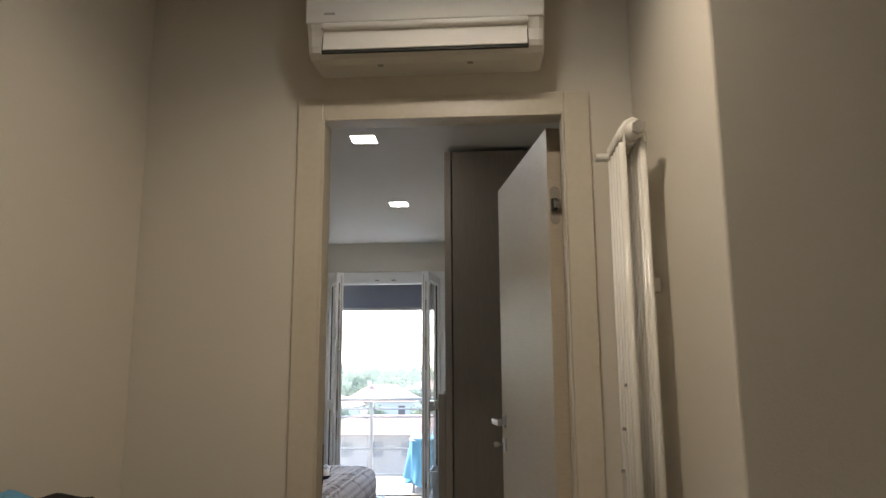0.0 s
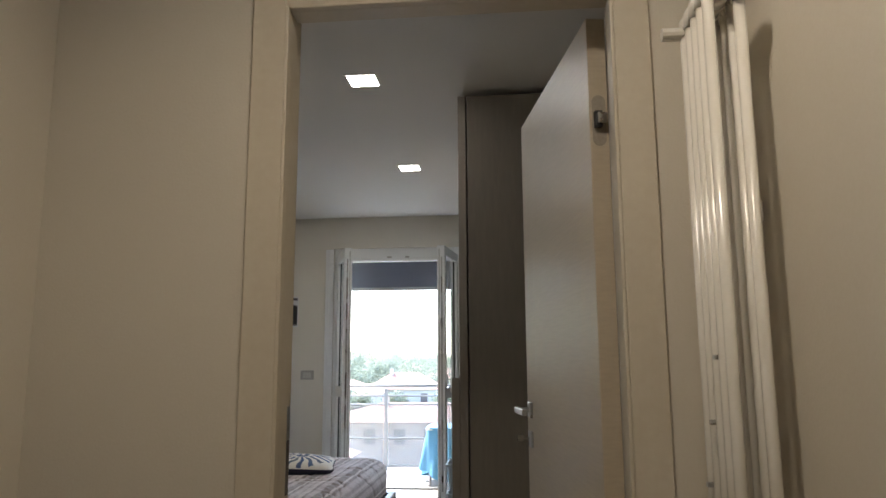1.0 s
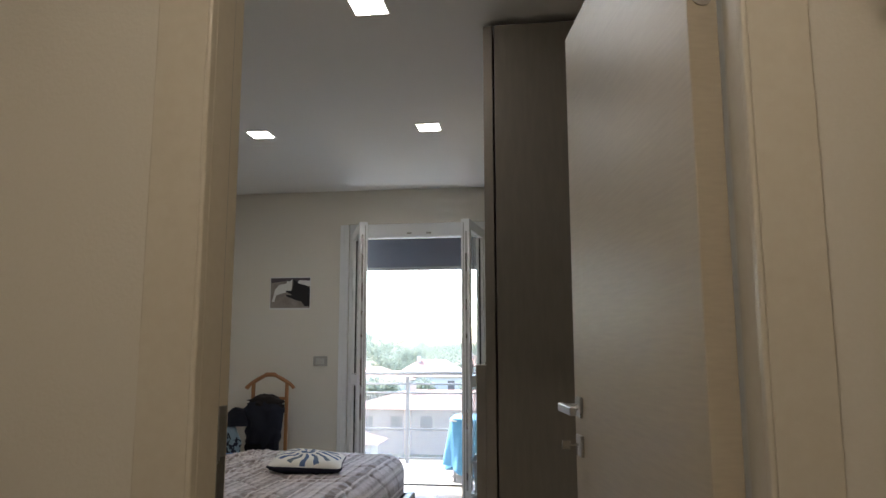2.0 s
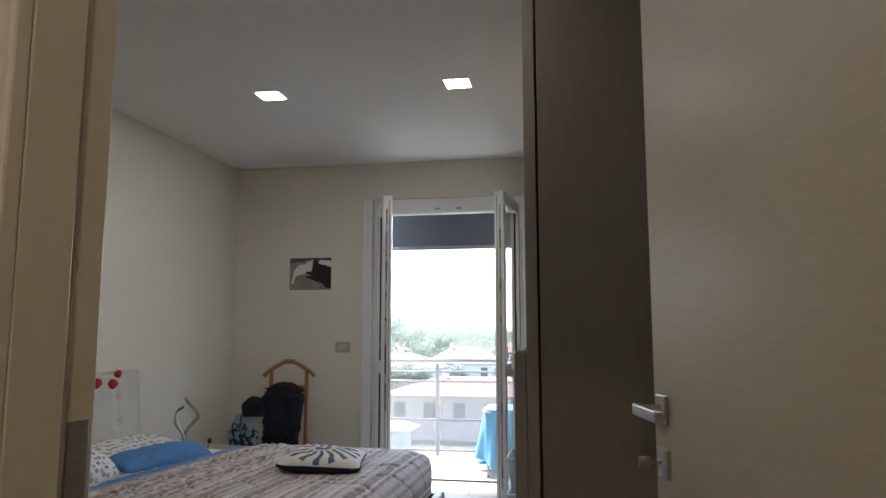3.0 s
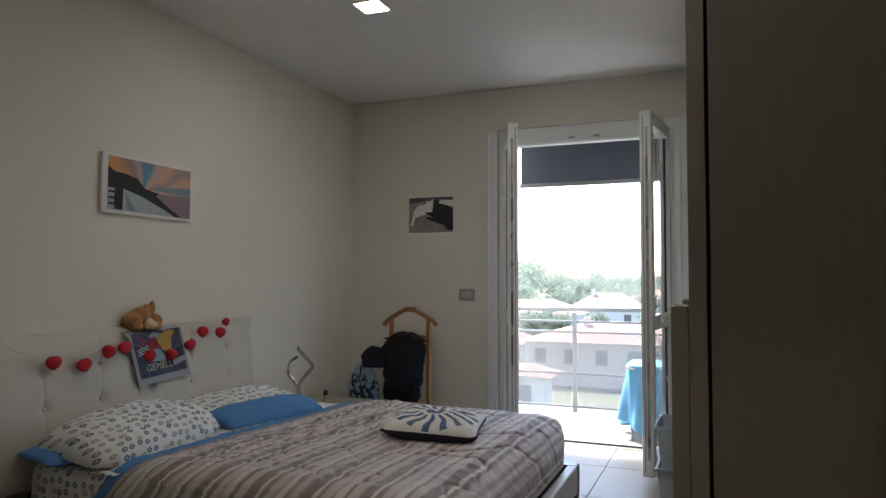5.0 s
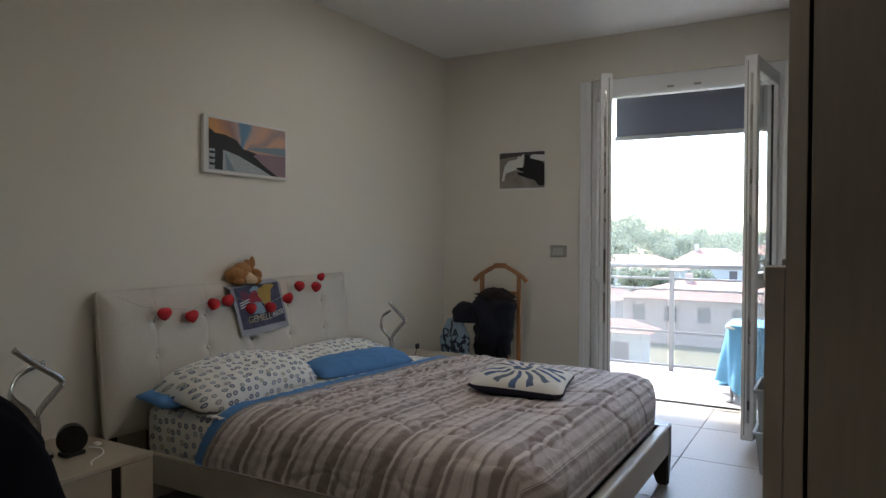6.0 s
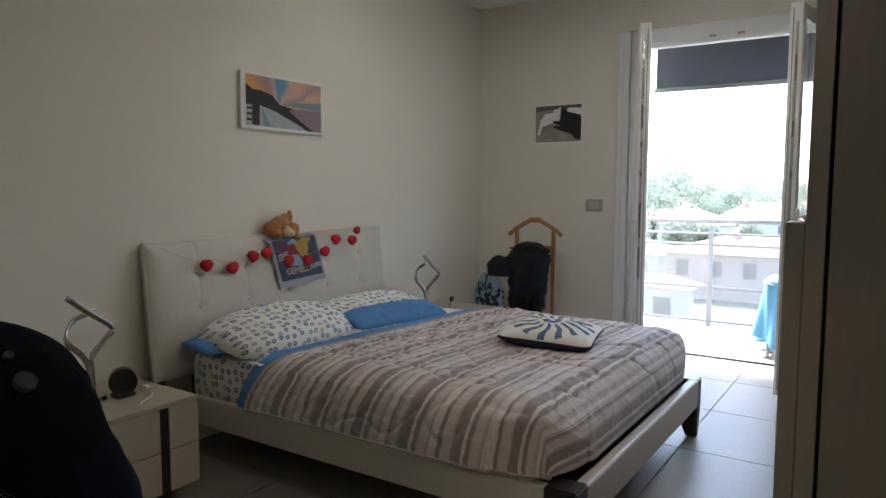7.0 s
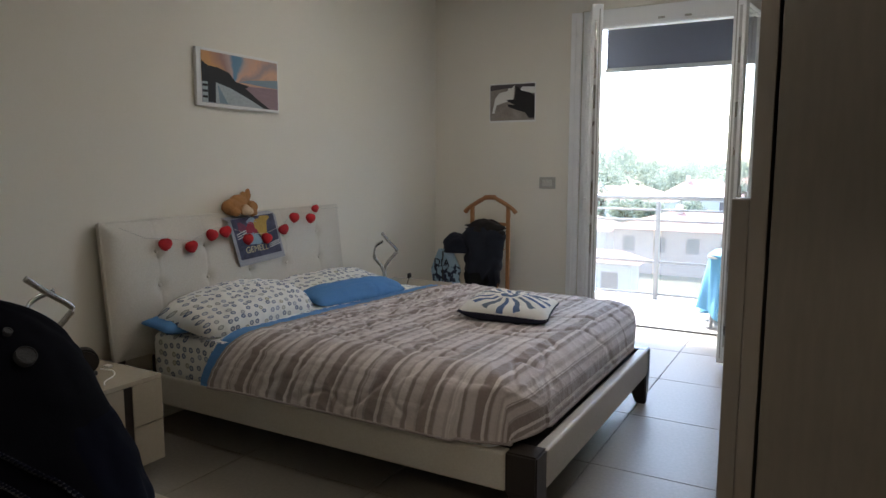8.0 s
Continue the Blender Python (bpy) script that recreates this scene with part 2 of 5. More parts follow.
# ---- bedroom door and its frame ----
DL, DR, DT = -0.519, 0.235, 2.072
frame_1 = empty("door_frame", "cream lacquered door frame with flat casing", "door frame", kind="structure")
part("casing", box(DL - 0.090, DL - 0.009, 2.524, 2.539, 0, DT + 0.077, 0.002), M_TRIM, frame_1)
part("casing", box(DR + 0.009, DR + 0.088, 2.524, 2.539, 0, DT + 0.077, 0.002), M_TRIM, frame_1)
part("casing", box(DL - 0.008, DR + 0.008, 2.525, 2.539, DT + 0.009, DT + 0.077, 0.002), M_TRIM, frame_1)
# rounded bead along the inner edge of the casing
for x0, x1, z0, z1 in ((DL - 0.0085, DL, 0, DT + 0.008), (DR, DR + 0.0085, 0, DT + 0.008), (DL + 0.001, DR - 0.001, DT, DT + 0.0085)):
    part("bead", box(x0, x1, 2.520, 2.539, z0, z1, 0.003), M_TRIM, frame_1)
for x0, x1, z0, z1 in ((DL - 0.037, DL - 0.001, 0, DT), (DR + 0.001, DR + 0.037, 0, DT), (DL - 0.037, DR + 0.037, DT + 0.001, DT + 0.037)):
    part("jamb", box(x0, x1, 2.5395, 2.600, z0, z1, 0.002), M_TRIM, frame_1)
for x0, x1, z0, z1 in ((DL - 0.037, DL - 0.010, 0, 2.0995), (DR + 0.0125, DR + 0.037, 0, 2.0995), (DL - 0.037, DR + 0.037, 2.100, 2.134)):
    part("jamb", box(x0, x1, 2.6005, 2.652, z0, z1, 0.003), M_TRIM, frame_1)
part("seal", box(DL - 0.0095, DL - 0.004, 2.6006, 2.606, 0, 2.07), M_SWITCH, frame_1)
part("strike_plate", box(DL - 0.0099, DL - 0.0075, 2.616, 2.642, 0.93, 1.13, 0.001), M_STEEL, frame_1, "steel strike plate")

M_HINGE = mat("satin_grey_metal", (0.36, 0.32, 0.26), 0.6, 0.0, vary=0.05, grain=120)
door_1 = empty("door_1", "cream wood-grain door leaf standing open into the bedroom", "door", kind="structure", at=(0.196, 2.652, 0))
door_1.rotation_euler = (0, 0, radians(10.2))
LW = 0.83
part("leaf", box(0, 0.048, 0, LW, 0.012, 2.075, 0.002), M_LEAF, door_1)
bm = box(0.007, 0.041, -0.0014, 0.006, 1.763, 1.857)
for z in (1.763, 1.857):
    rod((0.024, -0.0016, z), (0.024, 0.006, z), 0.017, sides=24, bm=bm)
hinge = part("hinge", bm, M_HINGE, door_1, "oval concealed steel hinge plate")
bm = box(0.010, 0.028, -0.018, -0.001, 1.79, 1.83, 0.002)
part("knuckle", bm, M_GASKET, hinge)
part("knuckle", box(0.014, 0.036, -0.026, -0.0185, 1.797, 1.823, 0.002), M_STEEL, hinge)
handle = part("handle", box(-0.008, 0, LW - 0.085, LW - 0.033, 1.04, 1.092, 0.002), M_STEEL, door_1, "brushed steel lever handle on a square rose")
bm = rod((-0.006, LW - 0.059, 1.066), (-0.045, LW - 0.059, 1.066), 0.009)
box(-0.056, -0.040, LW - 0.185, LW - 0.048, 1.056, 1.077, 0.003, bm=bm)
part("lever", bm, M_STEEL, handle)
lock = part("lock", box(-0.008, 0, LW - 0.085, LW - 0.033, 0.945, 0.997, 0.002), M_STEEL, door_1, "brushed steel keyhole rose with a key")
bm = rod((-0.007, LW - 0.059, 0.973), (-0.030, LW - 0.059, 0.973), 0.003)
box(-0.050, -0.028, LW - 0.061, LW - 0.057, 0.963, 0.984, 0.002, bm=bm)
part("key", bm, M_CHROME, lock)


# ---- air conditioner ----
M_GLOSS = mat("glossy_white_plastic", (0.80, 0.77, 0.70), 0.08, vary=0.02, scale=5, grain=90, bump=0.005, fine=0.02)


def air_conditioner():
    x0, x1, yw = -0.543, 0.177, 2.538
    ob = empty("air_conditioner", "white wall-mounted split air conditioner above the door", "air conditioner", at=((x0 + x1) / 2, yw, 2.217))
    w = (x1 - x0) / 2
    prof = [(0, 0.008), (-0.11, 0.0), (-0.150, 0.002), (-0.172, 0.014), (-0.181, 0.030), (-0.186, 0.062), (-0.198, 0.084), (-0.204, 0.10), (-0.205, 0.285), (-0.185, 0.303), (0, 0.306)]
    bm = bmesh.new()
    cols = []
    for x, s in ((-w, 0.84), (-w + 0.006, 0.94), (-w + 0.018, 0.985), (-w + 0.035, 1.0), (w - 0.035, 1.0), (w - 0.018, 0.985), (w - 0.006, 0.94), (w, 0.84)):
        cols.append([bm.verts.new((x, y * s, 0.15 + (z - 0.15) * (s * 0.6 + 0.4))) for y, z in prof])
    for a, b in zip(cols, cols[1:]):
        for k in range(len(prof) - 1):
            bm.faces.new((a[k], a[k + 1], b[k + 1], b[k]))
    bm.faces.new(cols[0])
    bm.faces.new(cols[-1])
    part("body", bm, M_PLASTIC, ob)
    n = Matrix.Translation((0, -0.184, 0.036)) @ Matrix.Rotation(radians(-9), 4, "X")
    part("outlet", box(-w + 0.050, w - 0.050, -0.006, 0.004, -0.036, 0.036, 0.002), M_SLOT, ob, "dark air outlet slot").matrix_local = n
    part("flap", box(-w + 0.054, w - 0.054, -0.012, -0.0065, -0.029, 0.036, 0.002), M_PLASTIC, ob, "closed white louvre flap").matrix_local = n
    part("front_panel", box(-w + 0.003, w - 0.003, -0.209, -0.200, 0.092, 0.298, 0.004, 3), M_GLOSS, ob, "glossy white front panel")
    part("lip", box(-w + 0.05, w - 0.05, -0.212, -0.190, 0.074, 0.0915, 0.007, 4), M_PLASTIC, ob)
    for x in (-0.145, 0.135):
        part("clip", box(x - 0.009, x + 0.009, -0.108, -0.094, -0.003, 0.006, 0.002), M_SWITCH, ob)
    part("badge", box(-w + 0.06, -w + 0.092, -0.213, -0.2105, 0.116, 0.122), M_SWITCH, ob, "small grey maker's mark")
    return ob


air_conditioner()


# ---- column radiator in the hall ----
def radiator():
    ob = empty("radiator", "tall white tubular column radiator on the hall wall", "radiator", at=(0.393, 2.30, 0))
    zs, ze = 0.30, 1.925
    ys = [-0.118 + 0.038 * k for k in range(5)]
    for y in ys:
        bm = bmesh.new()
        for x in (-0.045, 0.008):
            rod((x, y, zs + 0.03), (x, y, ze - 0.04), 0.0102, bm=bm)
        for z, d in ((ze - 0.035, 1), (zs + 0.03, -1)):
            pts = [(-0.045 - 0.002, y, z - 0.03 * d), (-0.045, y, z), (-0.03, y, z + 0.022 * d), (-0.0145, y, z + 0.03 * d), (-0.002, y, z + 0.022 * d), (0.008, y, z), (0.009, y, z - 0.03 * d)]
            tube(pts, 0.0110, 10, bm=bm)
            rod((-0.0145, y - 0.0185, z), (-0.0145, y + 0.0185, z), 0.024, sides=16, bm=bm)
        part("column", bm, M_WHITE, ob, smooth=True)
    for z in (1.868, 0.36):
        part("valve", rod((-0.050, ys[-1], z), (-0.090, ys[-1], z), 0.013), M_WHITE, ob)
    part("plug", rod((-0.0075, ys[0] - 0.042, ze - 0.035), (-0.0075, ys[0] - 0.024, ze - 0.035), 0.018, sides=6), M_STEEL, ob)
    for z in (1.24, 1.13, 1.02):
        part("spacer", box(-0.062, -0.030, -0.08 + 0.4 * (1.24 - z), -0.07 + 0.4 * (1.24 - z), z - 0.004, z + 0.004), M_STEEL, ob)
    for z in (1.5, 0.6):
        part("bracket", box(0.028, 0.0585, -0.02, 0.02, z - 0.02, z + 0.02, 0.003), M_WHITE, ob)
    return ob


radiator()


# ---- low cabinet in the hall with a folded cloth ----
def hall_cabinet():
    ob = empty("cabinet", "dark brown low cabinet against the hall wall", "cabinet", at=(-1.0, 1.75, 0))
    part("body", box(-0.118, 0.17, -0.5, 0.46, 0.06, 0.905, 0.004), M_WENGE, ob)
    part("top", box(-0.118, 0.19, -0.52, 0.48, 0.906, 0.93, 0.004), M_WENGE, ob)
    for y0, y1 in ((-0.49, -0.02), (-0.01, 0.45)):
        d = part("door", box(0.171, 0.187, y0, y1, 0.08, 0.90, 0.002), M_WENGE, ob)
        part("handle", rod((0.195, (y0 + y1) / 2, 0.6), (0.195, (y0 + y1) / 2, 0.7), 0.005), M_STEEL, d)
    part("plinth", box(-0.11, 0.15, -0.48, 0.44, 0.0, 0.06), M_WENGE, ob)


hall_cabinet()


def heap(name, label, category, at, size, material, seed=0, rough=0.25):
    """A soft folded heap of cloth, flat below."""
    bm = bmesh.new()
    bmesh.ops.create_uvsphere(bm, u_segments=28, v_segments=18, radius=1)
    for v in bm.verts:
        p = v.co.copy()
        d = 1 + rough * noise.noise(p * 1.7 + Vector((seed, 0, 0))) + 0.4 * rough * noise.noise(p * 4 + Vector((0, seed, 0)))
        v.co = Vector((math.copysign(abs(p.x) ** 0.7, p.x) * size[0] * d, math.copysign(abs(p.y) ** 0.7, p.y) * size[1] * d, max(p.z * d, -0.3) * size[2] + 0.3 * size[2]))
    ob = mesh_ob(name, bm, material, smooth=True)
    ob.location = at
    return tagged(ob, label, category)


heap("folded_cloth", "turquoise blue folded cloth on the hall cabinet", "cloth", (-0.98, 1.78, 0.93), (0.07, 0.11, 0.085), M_CLOTH, 3)
heap("dark_bag", "small dark brown soft bag on the hall cabinet", "bag", (-0.97, 1.98, 0.93), (0.09, 0.12, 0.055), M_BLACKCLOTH, 5)


# ---- balcony door ----
WX0, WX1, WT = -1.66, -0.45, 2.31
window_1 = empty("window_1", "white double balcony door with both leaves open inward", "balcony door", kind="structure")
for x0, x1 in ((WX0 - 0.075, WX0 + 0.004), (WX1 - 0.004, WX1 + 0.075)):
    part("casing", box(x0, x1, YF - 0.020, YF + 0.002, 0, 2.262, 0.006), M_PVC, window_1)
    part("bead", box(x0 + 0.025, x0 + 0.040, YF - 0.028, YF - 0.0205, 0, 2.258, 0.003), M_PVC, window_1)
for x0, x1 in ((WX0, WX0 + 0.118), (WX1 - 0.07, WX1)):
    part("window_frame", box(x0, x1, YF + 0.02, YF + 0.09, 0.02, WT - 0.001, 0.005), M_PVC, window_1)
part("window_frame", box(WX0 + 0.119, WX1 - 0.071, YF + 0.02, YF + 0.09, WT - 0.165, WT - 0.001, 0.005), M_PVC, window_1)
part("stop", box(WX0 + 0.119, WX1 - 0.071, YF + 0.010, YF + 0.0195, WT - 0.155, WT - 0.135, 0.002), M_PVC, window_1)
for x in (-1.13, -0.96):
    part("vent", box(x - 0.022, x + 0.022, YF + 0.010, YF + 0.020, WT - 0.135, WT - 0.120, 0.004), M_SWITCH, window_1, "small grey oval drain cap")
part("track", box(WX0 + 0.056, WX1 - 0.056, YF + 0.335, YF + 0.352, 0.0125, 0.026), M_GASKET, window_1, "dark threshold seal")


def door_leaf(hx, hy, angle, w, side, handle_on):
    """A glazed leaf, hinged at (hx, hy); side: +1 where it runs to the right of its hinge when shut."""
    ob = new("leaf")
    ob.parent = window_1
    ob.location, ob.rotation_euler = (hx, hy, 0), (0, 0, radians(angle))
    st, z0, z1 = 0.066, 0.055, 2.200
    for name, x0, x1, a, b in (("stile", 0, st, z0, z1), ("stile", w - st, w, z0, z1), ("cross_rail", st, w - st, z0, z0 + 0.10), ("cross_rail", st, w - st, z1 - 0.08, z1), ("cross_rail", st, w - st, 0.90, 0.985)):
        bm = box(min(side * x0, side * x1), max(side * x0, side * x1), -0.034, 0.034, a, b, 0.005)
        part(name, bm, M_PVC, ob)
    # gasket and lock strip along the free edge
    xe = side * (w + 0.001)
    part("seal", box(min(xe, xe + side * 0.003), max(xe, xe + side * 0.003), 0.011, 0.017, z0 + 0.03, z1 - 0.03), M_SWITCH, ob)
    part("lock_strip", box(min(xe, xe + side * 0.002), max(xe, xe + side * 0.002), -0.014, 0.000, z0 + 0.1, z1 - 0.1), M_STEEL, ob)
    for a, b in ((z0 + 0.10, 0.90), (0.985, z1 - 0.08)):
        xs = sorted((side * st, side * (w - st)))
        part("bead", box(xs[0], xs[0] + 0.004, -0.010, 0.010, a, b), M_GASKET, ob)
        part("bead", box(xs[1] - 0.004, xs[1], -0.010, 0.010, a, b), M_GASKET, ob)
        pane = part("pane", box(xs[0] + 0.004, xs[1] - 0.004, -0.004, 0.004, a, b), M_GLASS, ob, "clear glass pane")
        pane.visible_shadow = False
    if handle_on:
        bm = box(side * (w - 0.036) - 0.014, side * (w - 0.036) + 0.014, -0.046, -0.034, 1.02, 1.10, 0.003)
        rod((side * (w - 0.036), -0.045, 1.06), (side * (w - 0.036), -0.075, 1.06), 0.007, bm=bm)
        box(side * (w - 0.036) - 0.009, side * (w - 0.036) + 0.009, -0.085, -0.07, 0.95, 1.068, 0.003, bm=bm)
        part("handle", bm, M_PVC, ob)


door_leaf(-1.606, YF + 0.05, -69.5, 0.575, 1, False)
door_leaf(-0.512, YF + 0.05, 82.5, 0.575, -1, True)

# ---- wardrobe ----
wardrobe = empty("wardrobe", "tall taupe laminate wardrobe along the wall", "wardrobe", at=(-0.211, 4.30, 0))
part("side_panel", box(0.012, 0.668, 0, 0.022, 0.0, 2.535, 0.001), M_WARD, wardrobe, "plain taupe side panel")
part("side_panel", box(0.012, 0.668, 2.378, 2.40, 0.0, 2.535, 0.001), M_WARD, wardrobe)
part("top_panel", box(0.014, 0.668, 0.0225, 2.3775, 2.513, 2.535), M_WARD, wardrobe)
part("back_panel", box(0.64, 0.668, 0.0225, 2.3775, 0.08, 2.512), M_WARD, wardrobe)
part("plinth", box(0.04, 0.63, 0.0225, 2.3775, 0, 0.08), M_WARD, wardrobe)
for k in range(5):
    d = part("door", box(-0.034, 0.004, 0.001 + 0.48 * k, 0.477 + 0.48 * k, 0.06, 2.535, 0.002), M_WARDE, wardrobe)
    y = 0.002 + 0.48 * k
    part("handle_panel", box(-0.073, -0.0345, y, y + 0.09, 0.07, 1.145, 0.003), M_WARDE, d, "deep taupe grip panel to half the height")


# ---- bed ----
BX0, BX1, BY0, BY1 = -2.70, -0.85, 4.585, 6.15
bed = empty("bed", "double bed with cream leatherette frame and dark wooden feet", "bed", at=(-1.77, 5.36, 0))
bed_off = Vector((-1.77, 5.36, 0))


def bpart(name, bm, material, label="", smooth=False, parent=bed):
    bmesh.ops.translate(bm, vec=-bed_off, verts=bm.verts)
    return part(name, bm, material, parent, label, smooth)


def headboard():
    """Padded panel with two rows of tufted buttons."""
    y0, y1, z0, z1 = 4.428, 6.045, 0.365, 0.966
    tilt = 0.06
    buttons = [(4.677 + 0.2815 * k, z) for k in range(5) for z in (0.823, 0.668)]

    def place(u, v):
        y, z = y0 + (y1 - y0) * u, z0 + (z1 - z0) * v
        e = min(u * 1.68, (1 - u) * 1.68, v * 0.6, (1 - v) * 0.6)
        x = -2.735 + 0.032 * (1 - math.exp(-e / 0.035))
        for by, bz in buttons:
            x -= 0.013 * math.exp(-((y - by) ** 2 + (z - bz) ** 2) / 0.0008) + 0.0013 * math.exp(-((y - by) / 0.007) ** 2)
        x += 0.004 * noise.noise(Vector((y * 3, z * 3, 1)))
        return (x - tilt * v, y, z)

    def leaned(bm):
        """Leans the piece back with the headboard and brings it to the bed's own origin."""
        for v in bm.verts:
            v.co.x -= tilt * (v.co.z - z0) / (z1 - z0)
        bmesh.ops.translate(bm, vec=-bed_off, verts=bm.verts)
        return bm

    hb = bpart("headboard", sheet(300, 70, place), M_HIDE, "cream padded headboard with tufted buttons", True)
    part("backing", leaned(box(-2.768, -2.736, y0, y1, z0, z1, 0.008)), M_HIDE, hb)
    pts = [(-2.738, y0, z0), (-2.738, y0, z1), (-2.738, y1, z1), (-2.738, y1, z0)]
    pipe = bmesh.new()
    for a, b in zip(pts, pts[1:]):
        rod(a, b, 0.006, sides=8, bm=pipe)
    part("piping", leaned(pipe), M_HIDE, hb)
    for by, bz in buttons:
        bm = ball((-2.713, by, bz), 0.009, squash=(0.5, 1, 1), seg=10)
        part("button", leaned(bm), M_HIDE, hb, smooth=True)
    for y in (4.45, 5.98):
        bpart("head_leg", box(-2.80, -2.74, y - 0.03, y + 0.03, 0, 0.37, 0.003), M_WENGE)


headboard()
bpart("side_rail", box(BX0, -0.965, BY0, BY0 + 0.05, 0.145, 0.283, 0.012, 3), M_HIDE)
bpart("side_rail", box(BX0, -0.965, BY1 - 0.05, BY1, 0.145, 0.283, 0.012, 3), M_HIDE)
bpart("foot_rail", box(BX1 - 0.05, BX1, BY0 + 0.085, BY1 - 0.03, 0.145, 0.285, 0.012, 3), M_HIDE)
bpart("head_rail", box(BX0 - 0.03, BX0, BY0 + 0.02, BY1 - 0.02, 0.20, 0.36, 0.003), M_WENGE)


def bed_foot(cx, cy, sx, sy):
    bm = bmesh.new()
    rings = []
    for z, k in ((0.286, 1.0), (0.15, 1.0), (0.0, 0.48)):
        rings.append([bm.verts.new((cx + sx * (a * k - 0.5 + 0.0), cy + sy * (b * k - 0.5), z)) for a, b in ((0, 0), (1, 0), (1, 1), (0, 1))])
    for a, b in zip(rings, rings[1:]):
        for k in range(4):
            bm.faces.new((a[k], a[(k + 1) % 4], b[(k + 1) % 4], b[k]))
    bm.faces.new(rings[0])
    bm.faces.new(rings[-1])
    bmesh.ops.bevel(bm, geom=bm.edges[:], offset=0.006, segments=2, affect="EDGES")
    return bm


bpart("foot", bed_foot(-0.910, 4.634, -0.112, -0.1), M_WENGE, "dark tapered corner foot")
bpart("foot", bed_foot(-0.905, 6.116, -0.11, 0.08), M_WENGE, "dark tapered corner foot")
bpart("slat_base", box(BX0 + 0.01, -0.915, BY0 + 0.052, BY1 - 0.052, 0.205, 0.262), M_BEDBASE, "black slatted base")


def cotton_print(across, along):
    """White cotton with small blue-grey rings and dots, laid out in one plane."""
    m = mat("printed_cotton", (0.87, 0.86, 0.82), 0.9, vary=0.05, scale=12, grain=260, bump=0.15, fine=0.03)
    nt, b, colour = base_of(m)
    tc = nt.nodes.new("ShaderNodeTexCoord")
    vo = nt.nodes.new("ShaderNodeTexVoronoi")
    vo.voronoi_dimensions = "2D"
    vo.inputs["Scale"].default_value, vo.inputs["Randomness"].default_value = 24, 0.55
    split, join = nt.nodes.new("ShaderNodeSeparateXYZ"), nt.nodes.new("ShaderNodeCombineXYZ")
    nt.links.new(tc.outputs["Object"], split.inputs[0])
    lean = nt.nodes.new("ShaderNodeMath")
    lean.operation, lean.inputs[1].default_value = "MULTIPLY_ADD", -0.9 if along == "Y" else 0.0
    nt.links.new(split.outputs["Z"], lean.inputs[0])
    nt.links.new(split.outputs[across], lean.inputs[2])
    nt.links.new(lean.outputs[0], join.inputs["X"])
    nt.links.new(split.outputs[along], join.inputs["Y"])
    nt.links.new(join.outputs[0], vo.inputs["Vector"])
    ring = nt.nodes.new("ShaderNodeValToRGB")
    els = ring.color_ramp.elements
    els[0].position, els[0].color = 0.0, (0.55, 0.55, 0.55, 1)
    els[1].position, els[1].color = 0.14, (0.45, 0.45, 0.45, 1)
    for pos, v in ((0.17, 1.0), (0.28, 1.0), (0.31, 0.0)):
        e = els.new(pos)
        e.color = (v, v, v, 1)
    nt.links.new(vo.outputs["Distance"], ring.inputs[0])
    tint = nt.nodes.new("ShaderNodeValToRGB")
    te = tint.color_ramp.elements
    te[0].position, te[0].color = 0.0, (0.09, 0.14, 0.26, 1)
    te[1].position, te[1].color = 1.0, (0.42, 0.40, 0.28, 1)
    e = te.new(0.45)
    e.color = (0.16, 0.19, 0.26, 1)
    e = te.new(0.7)
    e.color = (0.33, 0.38, 0.48, 1)
    sep = nt.nodes.new("ShaderNodeSeparateColor")
    nt.links.new(vo.outputs["Color"], sep.inputs[0])
    nt.links.new(sep.outputs[0], tint.inputs[0])
    mix = nt.nodes.new("ShaderNodeMix")
    mix.data_type = "RGBA"
    nt.links.new(ring.outputs[0], mix.inputs[0])
    nt.links.new(colour, mix.inputs[6])
    nt.links.new(tint.outputs[0], mix.inputs[7])
    nt.links.new(mix.outputs[2], b.inputs["Base Color"])
    return m


